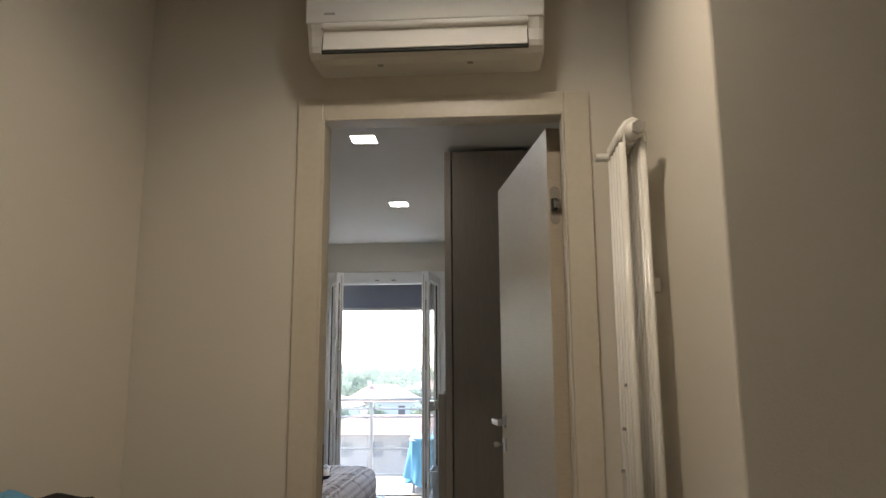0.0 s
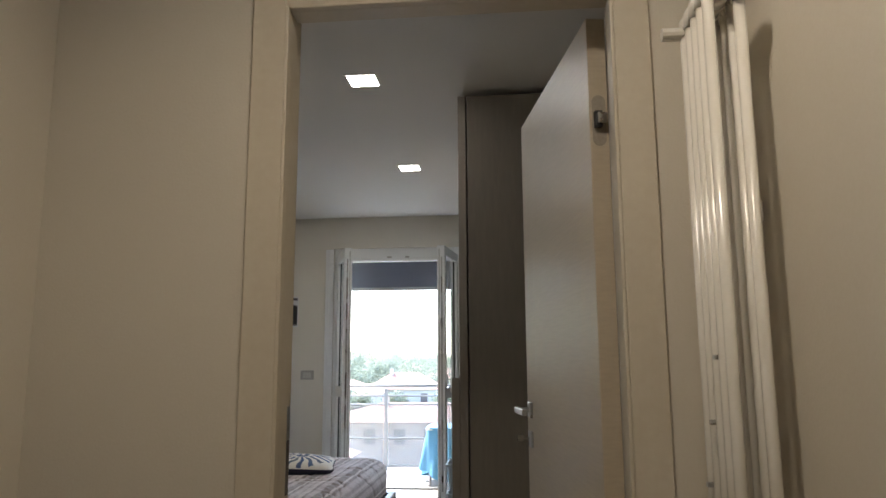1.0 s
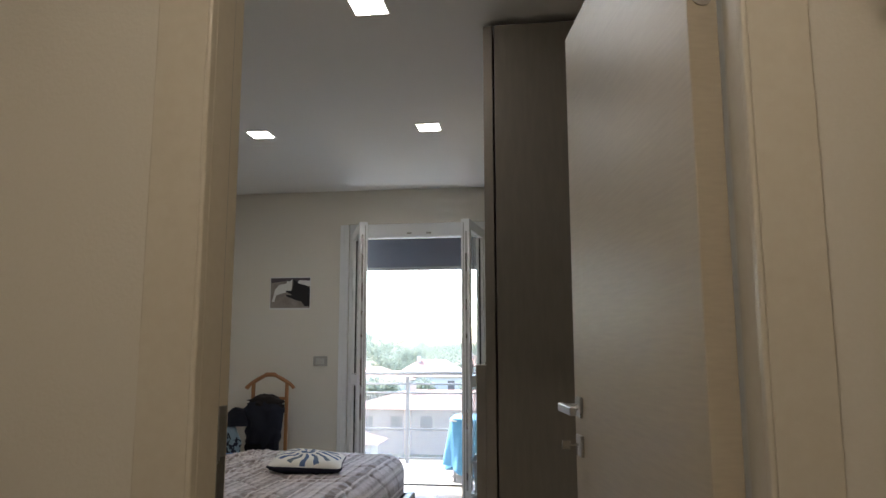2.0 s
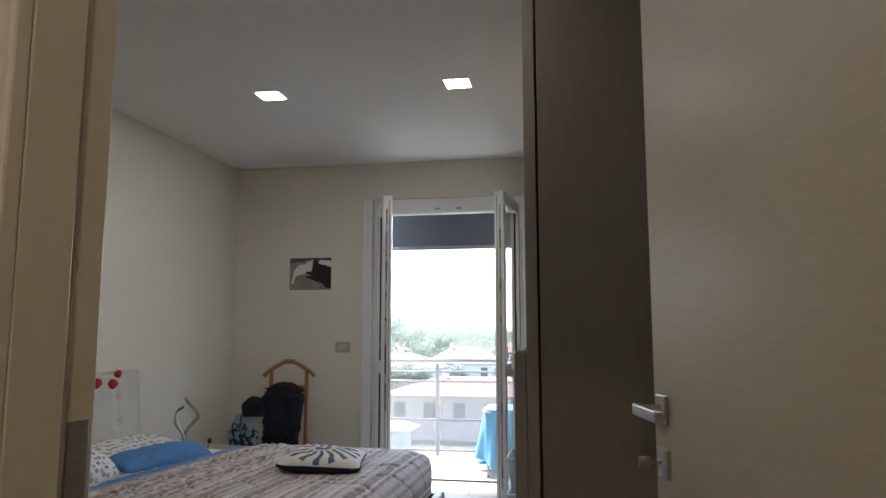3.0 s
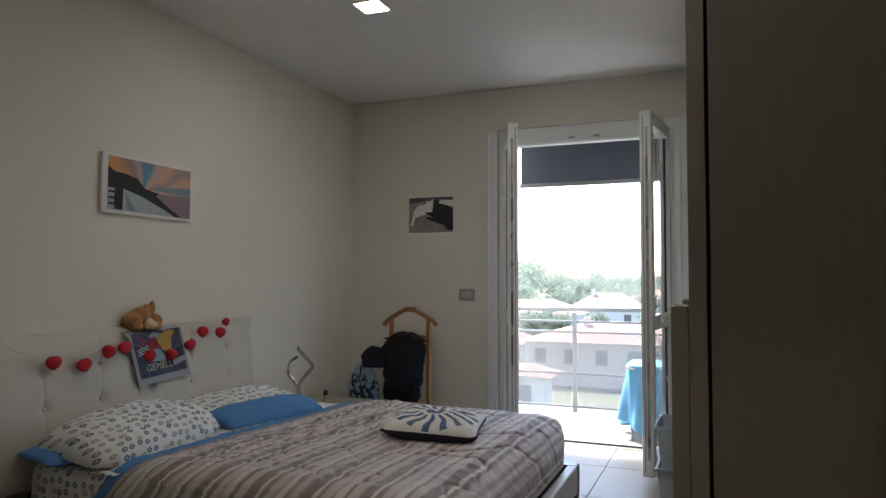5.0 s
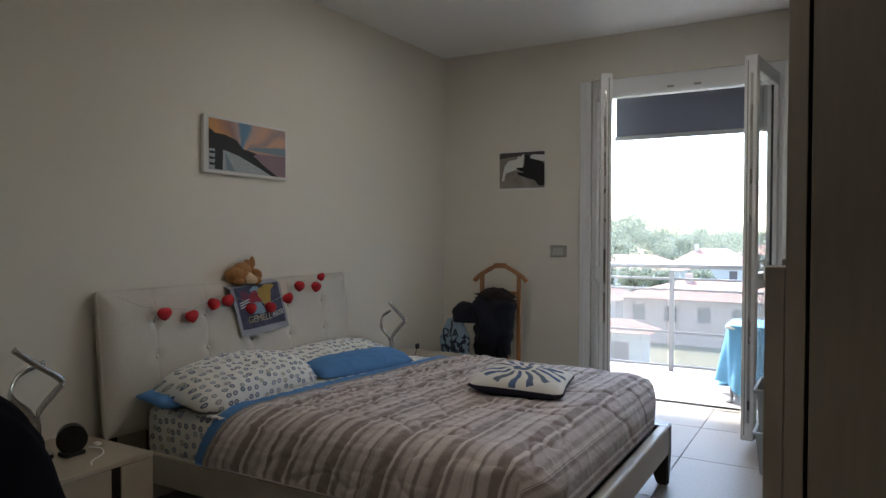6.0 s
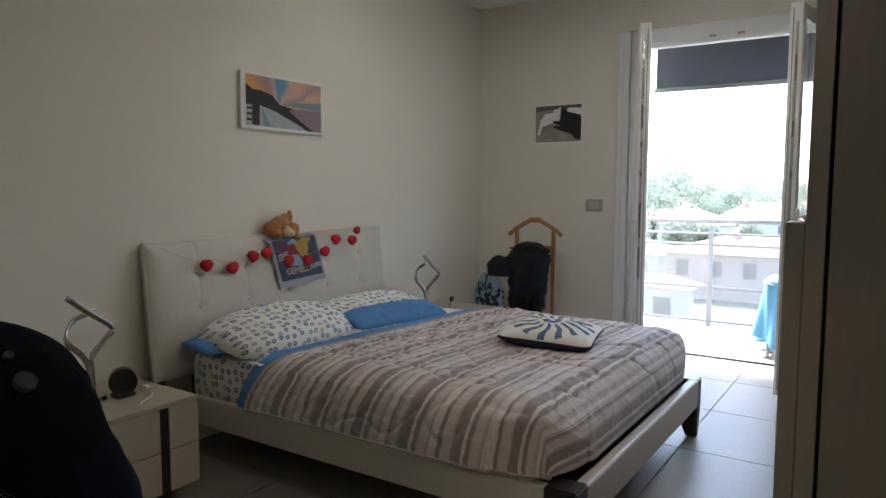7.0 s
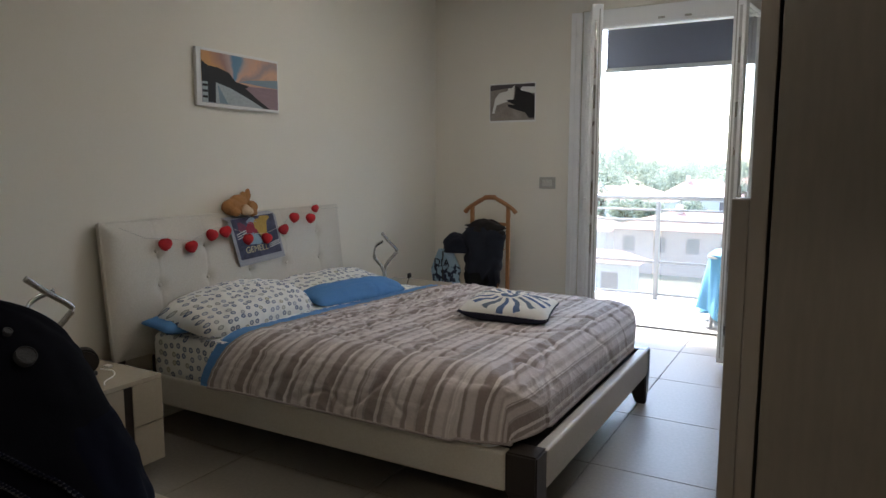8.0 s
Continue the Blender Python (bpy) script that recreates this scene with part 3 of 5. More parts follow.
def quilt_stripes():
    """Stripes across the bed in taupe, grey and off-white, along the quilt's own length."""
    m = mat("striped_quilt", (0.45, 0.40, 0.38), 0.85, vary=0.08, scale=12, grain=95, bump=0.5, fine=0.13, Sheen_Weight=0.55, Sheen_Roughness=0.45)
    nt, b, colour = base_of(m)
    uv = nt.nodes.new("ShaderNodeUVMap")
    sep = nt.nodes.new("ShaderNodeSeparateXYZ")
    nt.links.new(uv.outputs[0], sep.inputs[0])
    mul = nt.nodes.new("ShaderNodeMath")
    mul.operation, mul.inputs[1].default_value = "MULTIPLY", 7.6
    wob = nt.nodes.new('ShaderNodeTexNoise')
    wob.inputs['Scale'].default_value, wob.inputs['Detail'].default_value = 45, 4
    wadd = nt.nodes.new('ShaderNodeMath')
    wadd.operation, wadd.inputs[1].default_value = 'MULTIPLY_ADD', 0.005
    nt.links.new(uv.outputs[0], wob.inputs[0])
    nt.links.new(wob.outputs[0], wadd.inputs[0])
    nt.links.new(sep.outputs[0], wadd.inputs[2])
    nt.links.new(wadd.outputs[0], mul.inputs[0])
    fr = nt.nodes.new("ShaderNodeMath")
    fr.operation = "FRACT"
    nt.links.new(mul.outputs[0], fr.inputs[0])
    ramp = nt.nodes.new("ShaderNodeValToRGB")
    ramp.color_ramp.interpolation = "LINEAR"
    els = ramp.color_ramp.elements
    taupe, grey, pale, lilac = (0.33, 0.27, 0.245, 1), (0.52, 0.455, 0.43, 1), (0.80, 0.74, 0.705, 1), (0.68, 0.61, 0.59, 1)
    stops = [(0.0, pale), (0.11, pale), (0.15, taupe), (0.20, taupe), (0.24, lilac), (0.36, lilac), (0.40, grey), (0.44, grey), (0.48, pale), (0.57, pale), (0.61, taupe), (0.66, taupe), (0.70, lilac), (0.83, lilac), (0.87, taupe), (0.92, taupe)]
    els[0].position, els[0].color = stops[0]
    els[1].position, els[1].color = stops[-1]
    for pos, c in stops[1:-1]:
        e = els.new(pos)
        e.color = c
    thread = nt.nodes.new("ShaderNodeTexNoise")
    thread.noise_dimensions = "1D"
    thread.inputs["Scale"].default_value, thread.inputs["Detail"].default_value = 170, 2
    nt.links.new(wadd.outputs[0], thread.inputs["W"])
    shade = nt.nodes.new("ShaderNodeMath")
    shade.operation, shade.inputs[1].default_value = "MULTIPLY_ADD", 0.12
    nt.links.new(thread.outputs[0], shade.inputs[0])
    nt.links.new(fr.outputs[0], shade.inputs[2])
    nt.links.new(shade.outputs[0], ramp.inputs[0])
    mix = nt.nodes.new("ShaderNodeMix")
    mix.data_type, mix.blend_type = "RGBA", "MULTIPLY"
    mix.inputs[0].default_value = 0.5
    bright = nt.nodes.new("ShaderNodeMix")
    bright.data_type, bright.blend_type = "RGBA", "ADD"
    bright.inputs[0].default_value = 0.55
    bright.inputs[7].default_value = (0.55, 0.55, 0.55, 1)
    nt.links.new(colour, bright.inputs[6])
    nt.links.new(ramp.outputs[0], mix.inputs[6])
    nt.links.new(bright.outputs[2], mix.inputs[7])
    nt.links.new(mix.outputs[2], b.inputs["Base Color"])
    return m


M_PRINT, M_PRINT_SIDE, M_STRIPE = cotton_print("X", "Y"), cotton_print("X", "Z"), quilt_stripes()

wrinkle(M_PRINT, 6, 0.9, 0.020, (1, 1.6, 1))
wrinkle(M_PRINT_SIDE, 5, 0.35, 0.008)
wrinkle(M_BLUE, 6, 0.9, 0.020, (1, 1.4, 1))
wrinkle(M_STRIPE, 8, 0.7, 0.014, (1.6, 1, 1))
wrinkle(M_HIDE, 4, 0.25, 0.008)

mattress = tagged(mesh_ob("mattress", box(BX0 - 0.014, -1.005, BY0 + 0.005, BY1 - 0.052, 0.263, 0.475, 0.04, 4), M_PRINT_SIDE, smooth=True), "thick mattress in a white fitted sheet with blue ring print", "mattress")


def draped(x_head, x_foot, lift, z_near, z_foot, wrinkle, seed, thick, nu=150, nv=130, skew=0.0, skew_end=0.0, flare=0.0):
    """Cloth over the mattress from x_head to the foot, hanging over the near, far and foot sides. u runs head to foot, v near to far."""
    near, far, top = 4.575, 6.165, 0.487 + lift
    hang_n, hang_f = top - z_near, top - z_foot
    length = (x_foot - x_head) + max(hang_f, 0)
    width = (far - near) + 2 * hang_n

    def fold(s, flat, drop, r):
        """Rounded step: along a distance s, flat for a length and then down. Gives how far out and how far down."""
        if s <= flat - r:
            return s, 0.0
        arc = r * math.pi / 2
        if s <= flat - r + arc:
            a = (s - flat + r) / r
            return flat - r + r * math.sin(a), r * (1 - math.cos(a))
        return flat + 0.004 + 0.05 * (s - flat + r - arc), r + (s - flat + r - arc)

    def place(u, v):
        s, t = u * length, (v - 0.5) * width
        out, down_f = fold(s, x_foot - x_head, hang_f, 0.18) if hang_f > 0 else (s, 0)
        side, down_s = fold(abs(t), (far - near) / 2, hang_n, 0.13)
        p = Vector((s * 2.6 + seed, t * 2.6, 0))
        ridge = 1 - abs(noise.noise(Vector((s * 9, t * 13, seed + 5)))) * 2
        crimp = 0.60 * ridge * ridge * max(0.08, 1 - s / 1.1)
        w = crimp + noise.noise(p) * 0.5 + noise.noise(p * 2.3) * 0.30 + noise.noise(Vector((s * 3, t * 11, seed))) * 0.4 * max(0.3, 1 - s / 1.3)
        curl = noise.noise(Vector((s * 3.4, t * 3.4, 3))) + 0.35 * noise.noise(Vector((s * 7, t * 7, 9)))
        seam = 1 - math.exp(-(curl / 0.04) ** 2)
        pucker = noise.noise(Vector((s * 34, t * 15, seed))) * 0.24 * max(0.12, 1 - s / 1.2)
        vein = 1 - 2 * abs(noise.noise(Vector((s * 17 + 3 * curl, t * 9, seed + 11))))
        vein = max(0.0, vein) ** 3 * (0.5 + 0.9 * max(0.0, noise.noise(Vector((s * 2.2, t * 2.2, seed + 20))) + 0.35))
        fine = max(0.0, 1 - 2.2 * abs(noise.noise(Vector((s * 25 + 2 * curl, t * 22, seed + 31))))) ** 2 * (0.35 + max(0.0, noise.noise(Vector((s * 3, t * 3, seed + 40)))))
        fan = 0.12 * noise.noise(Vector((s * 15, 0.5 * t, seed + 7))) if down_s > 0.03 else 0.0
        puff = wrinkle * (0.50 * w + 0.42 * seam + 0.8 * pucker + 0.58 * vein * max(0.25, 1 - s / 1.1) + fan + 0.56 * max(0.25, 1 - s / 1.4) * fine * (1.0 if down_s < 0.03 else 0.5))
        edge = min(1.0, s / 0.16) if hang_f > 0 else 1.0
        edge = edge * edge * (3 - 2 * edge)
        puff *= 0.3 + 0.7 * edge
        down = max(down_s, down_f) + 0.25 * min(down_s, down_f)
        down = min(down, hang_n if down_s >= down_f else max(hang_f, 0.0))
        x = x_head + out + (0.5 * puff if down_f > 0.05 else 0)
        y = (near + far) / 2 + math.copysign(side + (puff * 0.7 if down_s > 0.05 else 0) + (min(down_s, 0.03) * 0.5 if hang_f > 0 else 0), t)
        R, yc = 0.21, (near + far) / 2
        dx, dy = x - (x_foot - R), abs(y - yc) - ((far - near) / 2 - R)
        if hang_f > 0 and dx > 0 and dy > 0 and math.hypot(dx, dy) > R:
            k = (R + 0.25 * (math.hypot(dx, dy) - R)) / math.hypot(dx, dy)
            x, y = x_foot - R + dx * k, yc + math.copysign((far - near) / 2 - R + dy * k, y - yc)
        x += (y - near) / (far - near) * (skew * (1 - u) + skew_end * u)
        x -= flare * min(down_s, 0.2) * (1 - u)
        return (x, y, top - 0.008 * (1 - edge) - down + (puff if down < 0.06 else 0.3 * puff))

    bm = sheet(nu, nv, place)
    bmesh.ops.recalc_face_normals(bm, faces=bm.faces)
    return bm, length


bm, quilt_len = draped(-2.195, -0.905, 0.036, 0.300, 0.312, 0.022, 4.0, 0.02, 340, 320, 0.17, 0.0, 0.55)
bm.verts.ensure_lookup_table()
nu, nv = 340, 320
border = [bm.verts[i * (nv + 1)].co.copy() for i in range(nu, 0, -3)] + [bm.verts[j].co.copy() for j in range(0, nv, 3)] + [bm.verts[i * (nv + 1) + nv].co.copy() for i in range(0, nu, 3)] + [bm.verts[nu * (nv + 1) + j].co.copy() for j in range(nv, -1, -3)]
quilt = tagged(mesh_ob("quilt", bm, M_STRIPE, smooth=True), "rumpled quilt striped in taupe and pale grey", "quilt")
part("hem", tube(border, 0.005, 8), mat("taupe_hem", (0.40, 0.34, 0.32), 0.85, vary=0.1, scale=20, grain=200, bump=0.3), quilt, "rolled taupe hem", True)
bm, _ = draped(-2.278, -2.13, 0.026, 0.288, 9.0, 0.007, 9.0, 0.01, 16, 150, 0.18, 0.19, 0.45)
tagged(mesh_ob("flat_sheet", bm, M_BLUE, smooth=True), "bright blue cotton sheet folded back over the mattress", "bed sheet")


bm, _ = draped(-2.52, -2.252, 0.008, 0.475, 9.0, 0.005, 2.0, 0.01, 12, 150, 0.16, 0.19)
tagged(mesh_ob("sheet_turnover", bm, M_PRINT, smooth=True), "white printed sheet turned over above the blue one", "bed sheet")


def cushion(name, label, size, material, seed=0, pinch=0.55, puff=1.0, category="pillow", soft=5.0, under=1.0):
    """A stuffed pillow: length, width, thickness; pulled-in sides and pointed corners."""
    lx, ly, lz = size
    bm = bmesh.new()
    n = 26

    def skin(sign):
        rows = []
        for i in range(n + 1):
            row = []
            for j in range(n + 1):
                a, b = 2 * i / n - 1, 2 * j / n - 1
                dome = max(0.0, (1 - abs(a) ** 2.4) * (1 - abs(b) ** 2.4)) ** pinch
                w = noise.noise(Vector((a * 1.6 + seed, b * 1.6, sign))) * 0.22 + noise.noise(Vector((a * 5, b * 5, seed + sign))) * 0.13 + (1 - abs(noise.noise(Vector((a * 3.5, b * 8, seed + 3)))) * 2) * 0.07
                m, q = max(abs(a), abs(b)), (abs(a) ** soft + abs(b) ** soft) ** (1 / soft)
                k = m / q if q > 0 else 1
                a, b = a * k, b * k
                x = a * lx / 2 * (1 - 0.06 * (1 - b * b))
                y = b * ly / 2 * (1 - 0.06 * (1 - a * a))
                row.append(bm.verts.new((x, y, sign * lz / 2 * dome * (1 + w) * (puff if sign > 0 else under))))
            rows.append(row)
        for i in range(n):
            for j in range(n):
                f = (rows[i][j], rows[i + 1][j], rows[i + 1][j + 1], rows[i][j + 1])
                bm.faces.new(f if sign > 0 else f[::-1])

    skin(1)
    skin(-1)
    bmesh.ops.remove_doubles(bm, verts=bm.verts, dist=0.0005)
    return tagged(mesh_ob(name, bm, material, smooth=True), label, category)


ob = cushion("pillow", "plump white pillow with blue ring print against the headboard", (0.42, 0.74, 0.235), M_PRINT, 1, pinch=0.42, under=0.30, soft=5.0)
ob.matrix_world = pose(-2.50, 4.925, 0.530, 2, 9, 0)
ob = cushion("pillow", "plump white pillow with blue ring print against the headboard", (0.40, 0.78, 0.145), M_PRINT, 6, pinch=0.45, under=0.45)
ob.matrix_world = pose(-2.52, 5.68, 0.522, 0, 13, -2)
ob = cushion("blue_pillow", "blue pillow tucked behind the printed pillow", (0.24, 0.78, 0.085), M_BLUE, 2)
ob.matrix_world = pose(-2.595, 4.885, 0.517, 0, 8, 0)
ob = cushion("blue_pillow", "bright blue pillow lying against the far printed pillow", (0.23, 0.69, 0.105), M_BLUE, 8, pinch=0.45, under=0.45)
ob.matrix_world = pose(-2.335, 5.61, 0.526, 0, 14, -10)


# ---- outdoors ----
slab = setting("balcony_floor", box(-3.6, 1.6, YF + 0.361, 9.15, -0.14, -0.012, 0.004), M_BALC, "sunlit pale tiled balcony floor", "balcony")


def balcony_rail():
    ob = empty("balcony_railing", "galvanised steel balcony railing with thin bars", "railing", at=(-1.0, 9.0, -0.012))
    for k in range(5):
        x = -2.015 + 1.0 * k
        part("post", box(x - 0.445, x - 0.405, -0.02, 0.02, 0.0, 0.90, 0.003), M_RAIL, ob)
    part("handrail", tube([(-2.6, 0, 0.935), (0, 0, 0.935), (2.6, 0, 0.935)], 0.022, 12), M_RAIL, ob, smooth=True)
    for z in (0.82, 0.725, 0.345, 0.045):
        part("bar", tube([(-2.6, 0, z), (0, 0, z), (2.6, 0, z)], 0.011, 8), M_RAIL, ob)
    return ob


balcony_rail()
blind = empty("roller_blind", "grey-blue outdoor blind drawn a little way down", "blind", at=(-1.05, 7.95, 1.94))
part("fabric", box(-0.60, 1.0, -0.004, 0.004, 0.0, 0.75), M_SHADE, blind)
part("bottom_bar", box(-0.61, 1.01, -0.012, 0.012, -0.02, 0.012, 0.004), M_RAIL, blind)
# Slab out of view, added to keep direct sun off the bedroom floor.
setting("unseen_sun_slab", box(-3.6, 1.6, YF + 0.361, 9.0, 2.66, 2.85), M_FACADE, "unseen slab added over the balcony to keep sun out of the room", "balcony")


# ---- star cushion on the quilt ----
def star_cloth():
    """Off-white cloth with a blue and slate star burst."""
    m = mat("star_print_cloth", (0.80, 0.77, 0.70), 0.9, vary=0.05, scale=12, grain=240, bump=0.2, fine=0.03)
    nt, b, colour = base_of(m)
    tc = nt.nodes.new("ShaderNodeTexCoord")
    sep = nt.nodes.new("ShaderNodeSeparateXYZ")
    nt.links.new(tc.outputs["Object"], sep.inputs[0])

    def op(kind, a, c=None):
        n = nt.nodes.new("ShaderNodeMath")
        n.operation = kind
        for k, v in enumerate((a, c)):
            if v is None:
                continue
            if isinstance(v, (int, float)):
                n.inputs[k].default_value = v
            else:
                nt.links.new(v, n.inputs[k])
        return n.outputs[0]

    x, y, z = sep.outputs
    ang = op("ARCTAN2", y, x)
    r = op("SQRT", op("ADD", op("MULTIPLY", x, x), op("MULTIPLY", y, y)))
    wave = op("SINE", op("ADD", op("MULTIPLY", ang, 15.0), op("MULTIPLY", op("SINE", op("MULTIPLY", r, 45.0)), 0.9)))
    petal = op("MULTIPLY", op("GREATER_THAN", wave, op("MULTIPLY", r, 1.6)), op("MULTIPLY", op("GREATER_THAN", r, 0.062), op("LESS_THAN", r, 0.185)))
    core = op("MULTIPLY", op("LESS_THAN", r, 0.045), op("GREATER_THAN", r, 0.012))
    mask = op("MULTIPLY", op("MAXIMUM", petal, core), op("GREATER_THAN", z, 0.012))
    tone = op("ADD", op("MULTIPLY", op("SINE", op("MULTIPLY", ang, 5.5)), 0.5), 0.5)
    pair = nt.nodes.new("ShaderNodeMix")
    pair.data_type = "RGBA"
    pair.inputs[6].default_value, pair.inputs[7].default_value = (0.07, 0.12, 0.26, 1), (0.13, 0.16, 0.20, 1)
    nt.links.new(tone, pair.inputs[0])
    mix = nt.nodes.new("ShaderNodeMix")
    mix.data_type = "RGBA"
    nt.links.new(mask, mix.inputs[0])
    nt.links.new(colour, mix.inputs[6])
    nt.links.new(pair.outputs[2], mix.inputs[7])
    under = nt.nodes.new("ShaderNodeMix")
    under.data_type = "RGBA"
    under.inputs[7].default_value = (0.012, 0.013, 0.03, 1)
    nt.links.new(op("LESS_THAN", z, 0.007), under.inputs[0])
    nt.links.new(mix.outputs[2], under.inputs[6])
    nt.links.new(under.outputs[2], b.inputs["Base Color"])
    return m


ob = cushion("throw_cushion", "square off-white cushion with a blue star print on the quilt", (0.42, 0.40, 0.115), star_cloth(), 11, pinch=0.5, category="cushion", soft=12.0)
ob.matrix_world = pose(-1.345, 5.47, 0.568, 2, 3, 12)


# ---- bedside tables ----
def bedside_table(at, mirror):
    ob = empty("bedside_table", "cream gloss bedside table with a dark vertical strip", "bedside table", "pair of bedside tables", at=at)
    w, d, h = 0.48, 0.47, 0.412
    ys = (0, 0.316, 0.352, w) if not mirror else (0, 0.108, 0.145, w)
    part("carcass", box(-d + 0.002, -0.022, 0.004, w - 0.004, 0.07, h - 0.019, 0.001), M_NSTAND, ob)
    part("top", box(-d, 0.0, 0, w, h - 0.018, h, 0.002), M_NSTAND, ob)
    for y0, y1 in ((ys[0], ys[1] - 0.001), (ys[2] + 0.001, ys[3])):
        for z0, z1 in ((0.07, 0.228), (0.232, h - 0.020)):
            part("drawer", box(-0.0215, 0.0, y0, y1, z0, z1, 0.0015), M_NSTAND, ob)
    part("strip", box(-0.0215, -0.004, ys[1], ys[2], 0.07, h - 0.020), M_WENGE, ob, "dark wenge grip strip")
    part("plinth", box(-d + 0.03, -0.12, 0.03, w - 0.03, 0.0, 0.07), M_WENGE, ob)
    return ob


bedside_table((-2.32, 3.853, 0), False)
bedside_table((-2.32, 6.225, 0), True)


def smooth_line(points, n=10):
    """A smooth line through the points."""
    p = [Vector(q) for q in points]
    p = [2 * p[0] - p[1], *p, 2 * p[-1] - p[-2]]
    out = []
    for a, b, c, d in zip(p, p[1:], p[2:], p[3:]):
        for k in range(n):
            t = k / n
            out.append(0.5 * ((2 * b) + (c - a) * t + (2 * a - 5 * b + 4 * c - d) * t * t + (3 * b - a - 3 * c + d) * t ** 3))
    return out + [p[-2]]


def spiral_lamp(at):
    ob = empty("table_lamp", "chrome spiral LED table lamp on the bedside table", "lamp", "pair of spiral lamps", at=at)
    part("base", rod((0, 0, 0), (0, 0, 0.014), 0.055, 0.05, 28), M_CHROME, ob)
    part("strand", tube(smooth_line([(0, 0, 0.012), (0.0, 0.0, 0.09), (-0.006, -0.022, 0.155), (-0.021, -0.074, 0.215), (-0.038, -0.050, 0.265), (-0.046, -0.010, 0.288), (-0.050, 0.058, 0.303)], 10), 0.0058, 12, flat=1.9), M_CHROME, ob, smooth=True)
    part("strand", tube(smooth_line([(0.004, 0.004, 0.012), (0.004, 0.002, 0.10), (0.010, 0.004, 0.155), (0.048, 0.045, 0.222), (0.062, 0.058, 0.246), (0.062, 0.040, 0.270), (0.062, -0.035, 0.322), (0.062, -0.108, 0.378)], 10), 0.0058, 12, flat=1.9), M_CHROME, ob, smooth=True)
    return ob


spiral_lamp((-2.6, 4.07, 0.412)).scale.z = 1.08
spiral_lamp((-2.58, 6.255, 0.412))

spk = empty("speaker", "small round black plastic loudspeaker on the bedside table", "speaker", at=(-2.535, 4.158, 0.412))
spk.scale = (1.2, 1.2, 1.2)
bm = rod((0.022, -0.012, 0.050), (-0.022, 0.012, 0.054), 0.043, 0.039, 32)
bmesh.ops.bevel(bm, geom=[e for e in bm.edges if e.calc_length() < 0.02], offset=0.006, segments=2, affect="EDGES")
part("body", bm, M_RUBBER, spk, smooth=False)
part("foot", box(-0.025, 0.025, -0.03, 0.03, 0.0, 0.014, 0.004), M_RUBBER, spk)
part("ring", tube([(0.0235 + 0.3 * 0.03 * math.cos(a * math.pi / 12), -0.013 + 0.030 * math.cos(a * math.pi / 12), 0.050 + 0.030 * math.sin(a * math.pi / 12)) for a in range(25)], 0.002, 6), M_RUBBER, spk)
cable = mesh_ob("charging_cable", tube(smooth_line([(-2.56, 4.24, 0.416), (-2.50, 4.25, 0.416), (-2.44, 4.215, 0.416), (-2.40, 4.15, 0.416), (-2.36, 4.12, 0.416)], 8), 0.0028, 6), M_PLASTIC, smooth=True)
tagged(cable, "thin white charging cable on the bedside table", "cable")
plug = tagged(mesh_ob("charger_plug", box(-2.575, -2.545, 4.262, 4.284, 0.4125, 0.424, 0.003), M_PLASTIC), "small white charger plug on the bedside table", "plug")

pin = empty("desk_figure", "small black ornament on a thin stem", "ornament", at=(-2.49, 6.40, 0.412))
part("stem", rod((0, -0.02, 0.006), (-0.01, 0.035, 0.062), 0.0025), M_RUBBER, pin)
part("head", box(-0.018, 0.0, 0.018, 0.050, 0.055, 0.088, 0.006), M_RUBBER, pin)
part("base", box(-0.02, 0.02, -0.03, 0.02, 0.0, 0.010, 0.004), M_PLASTIC, pin)


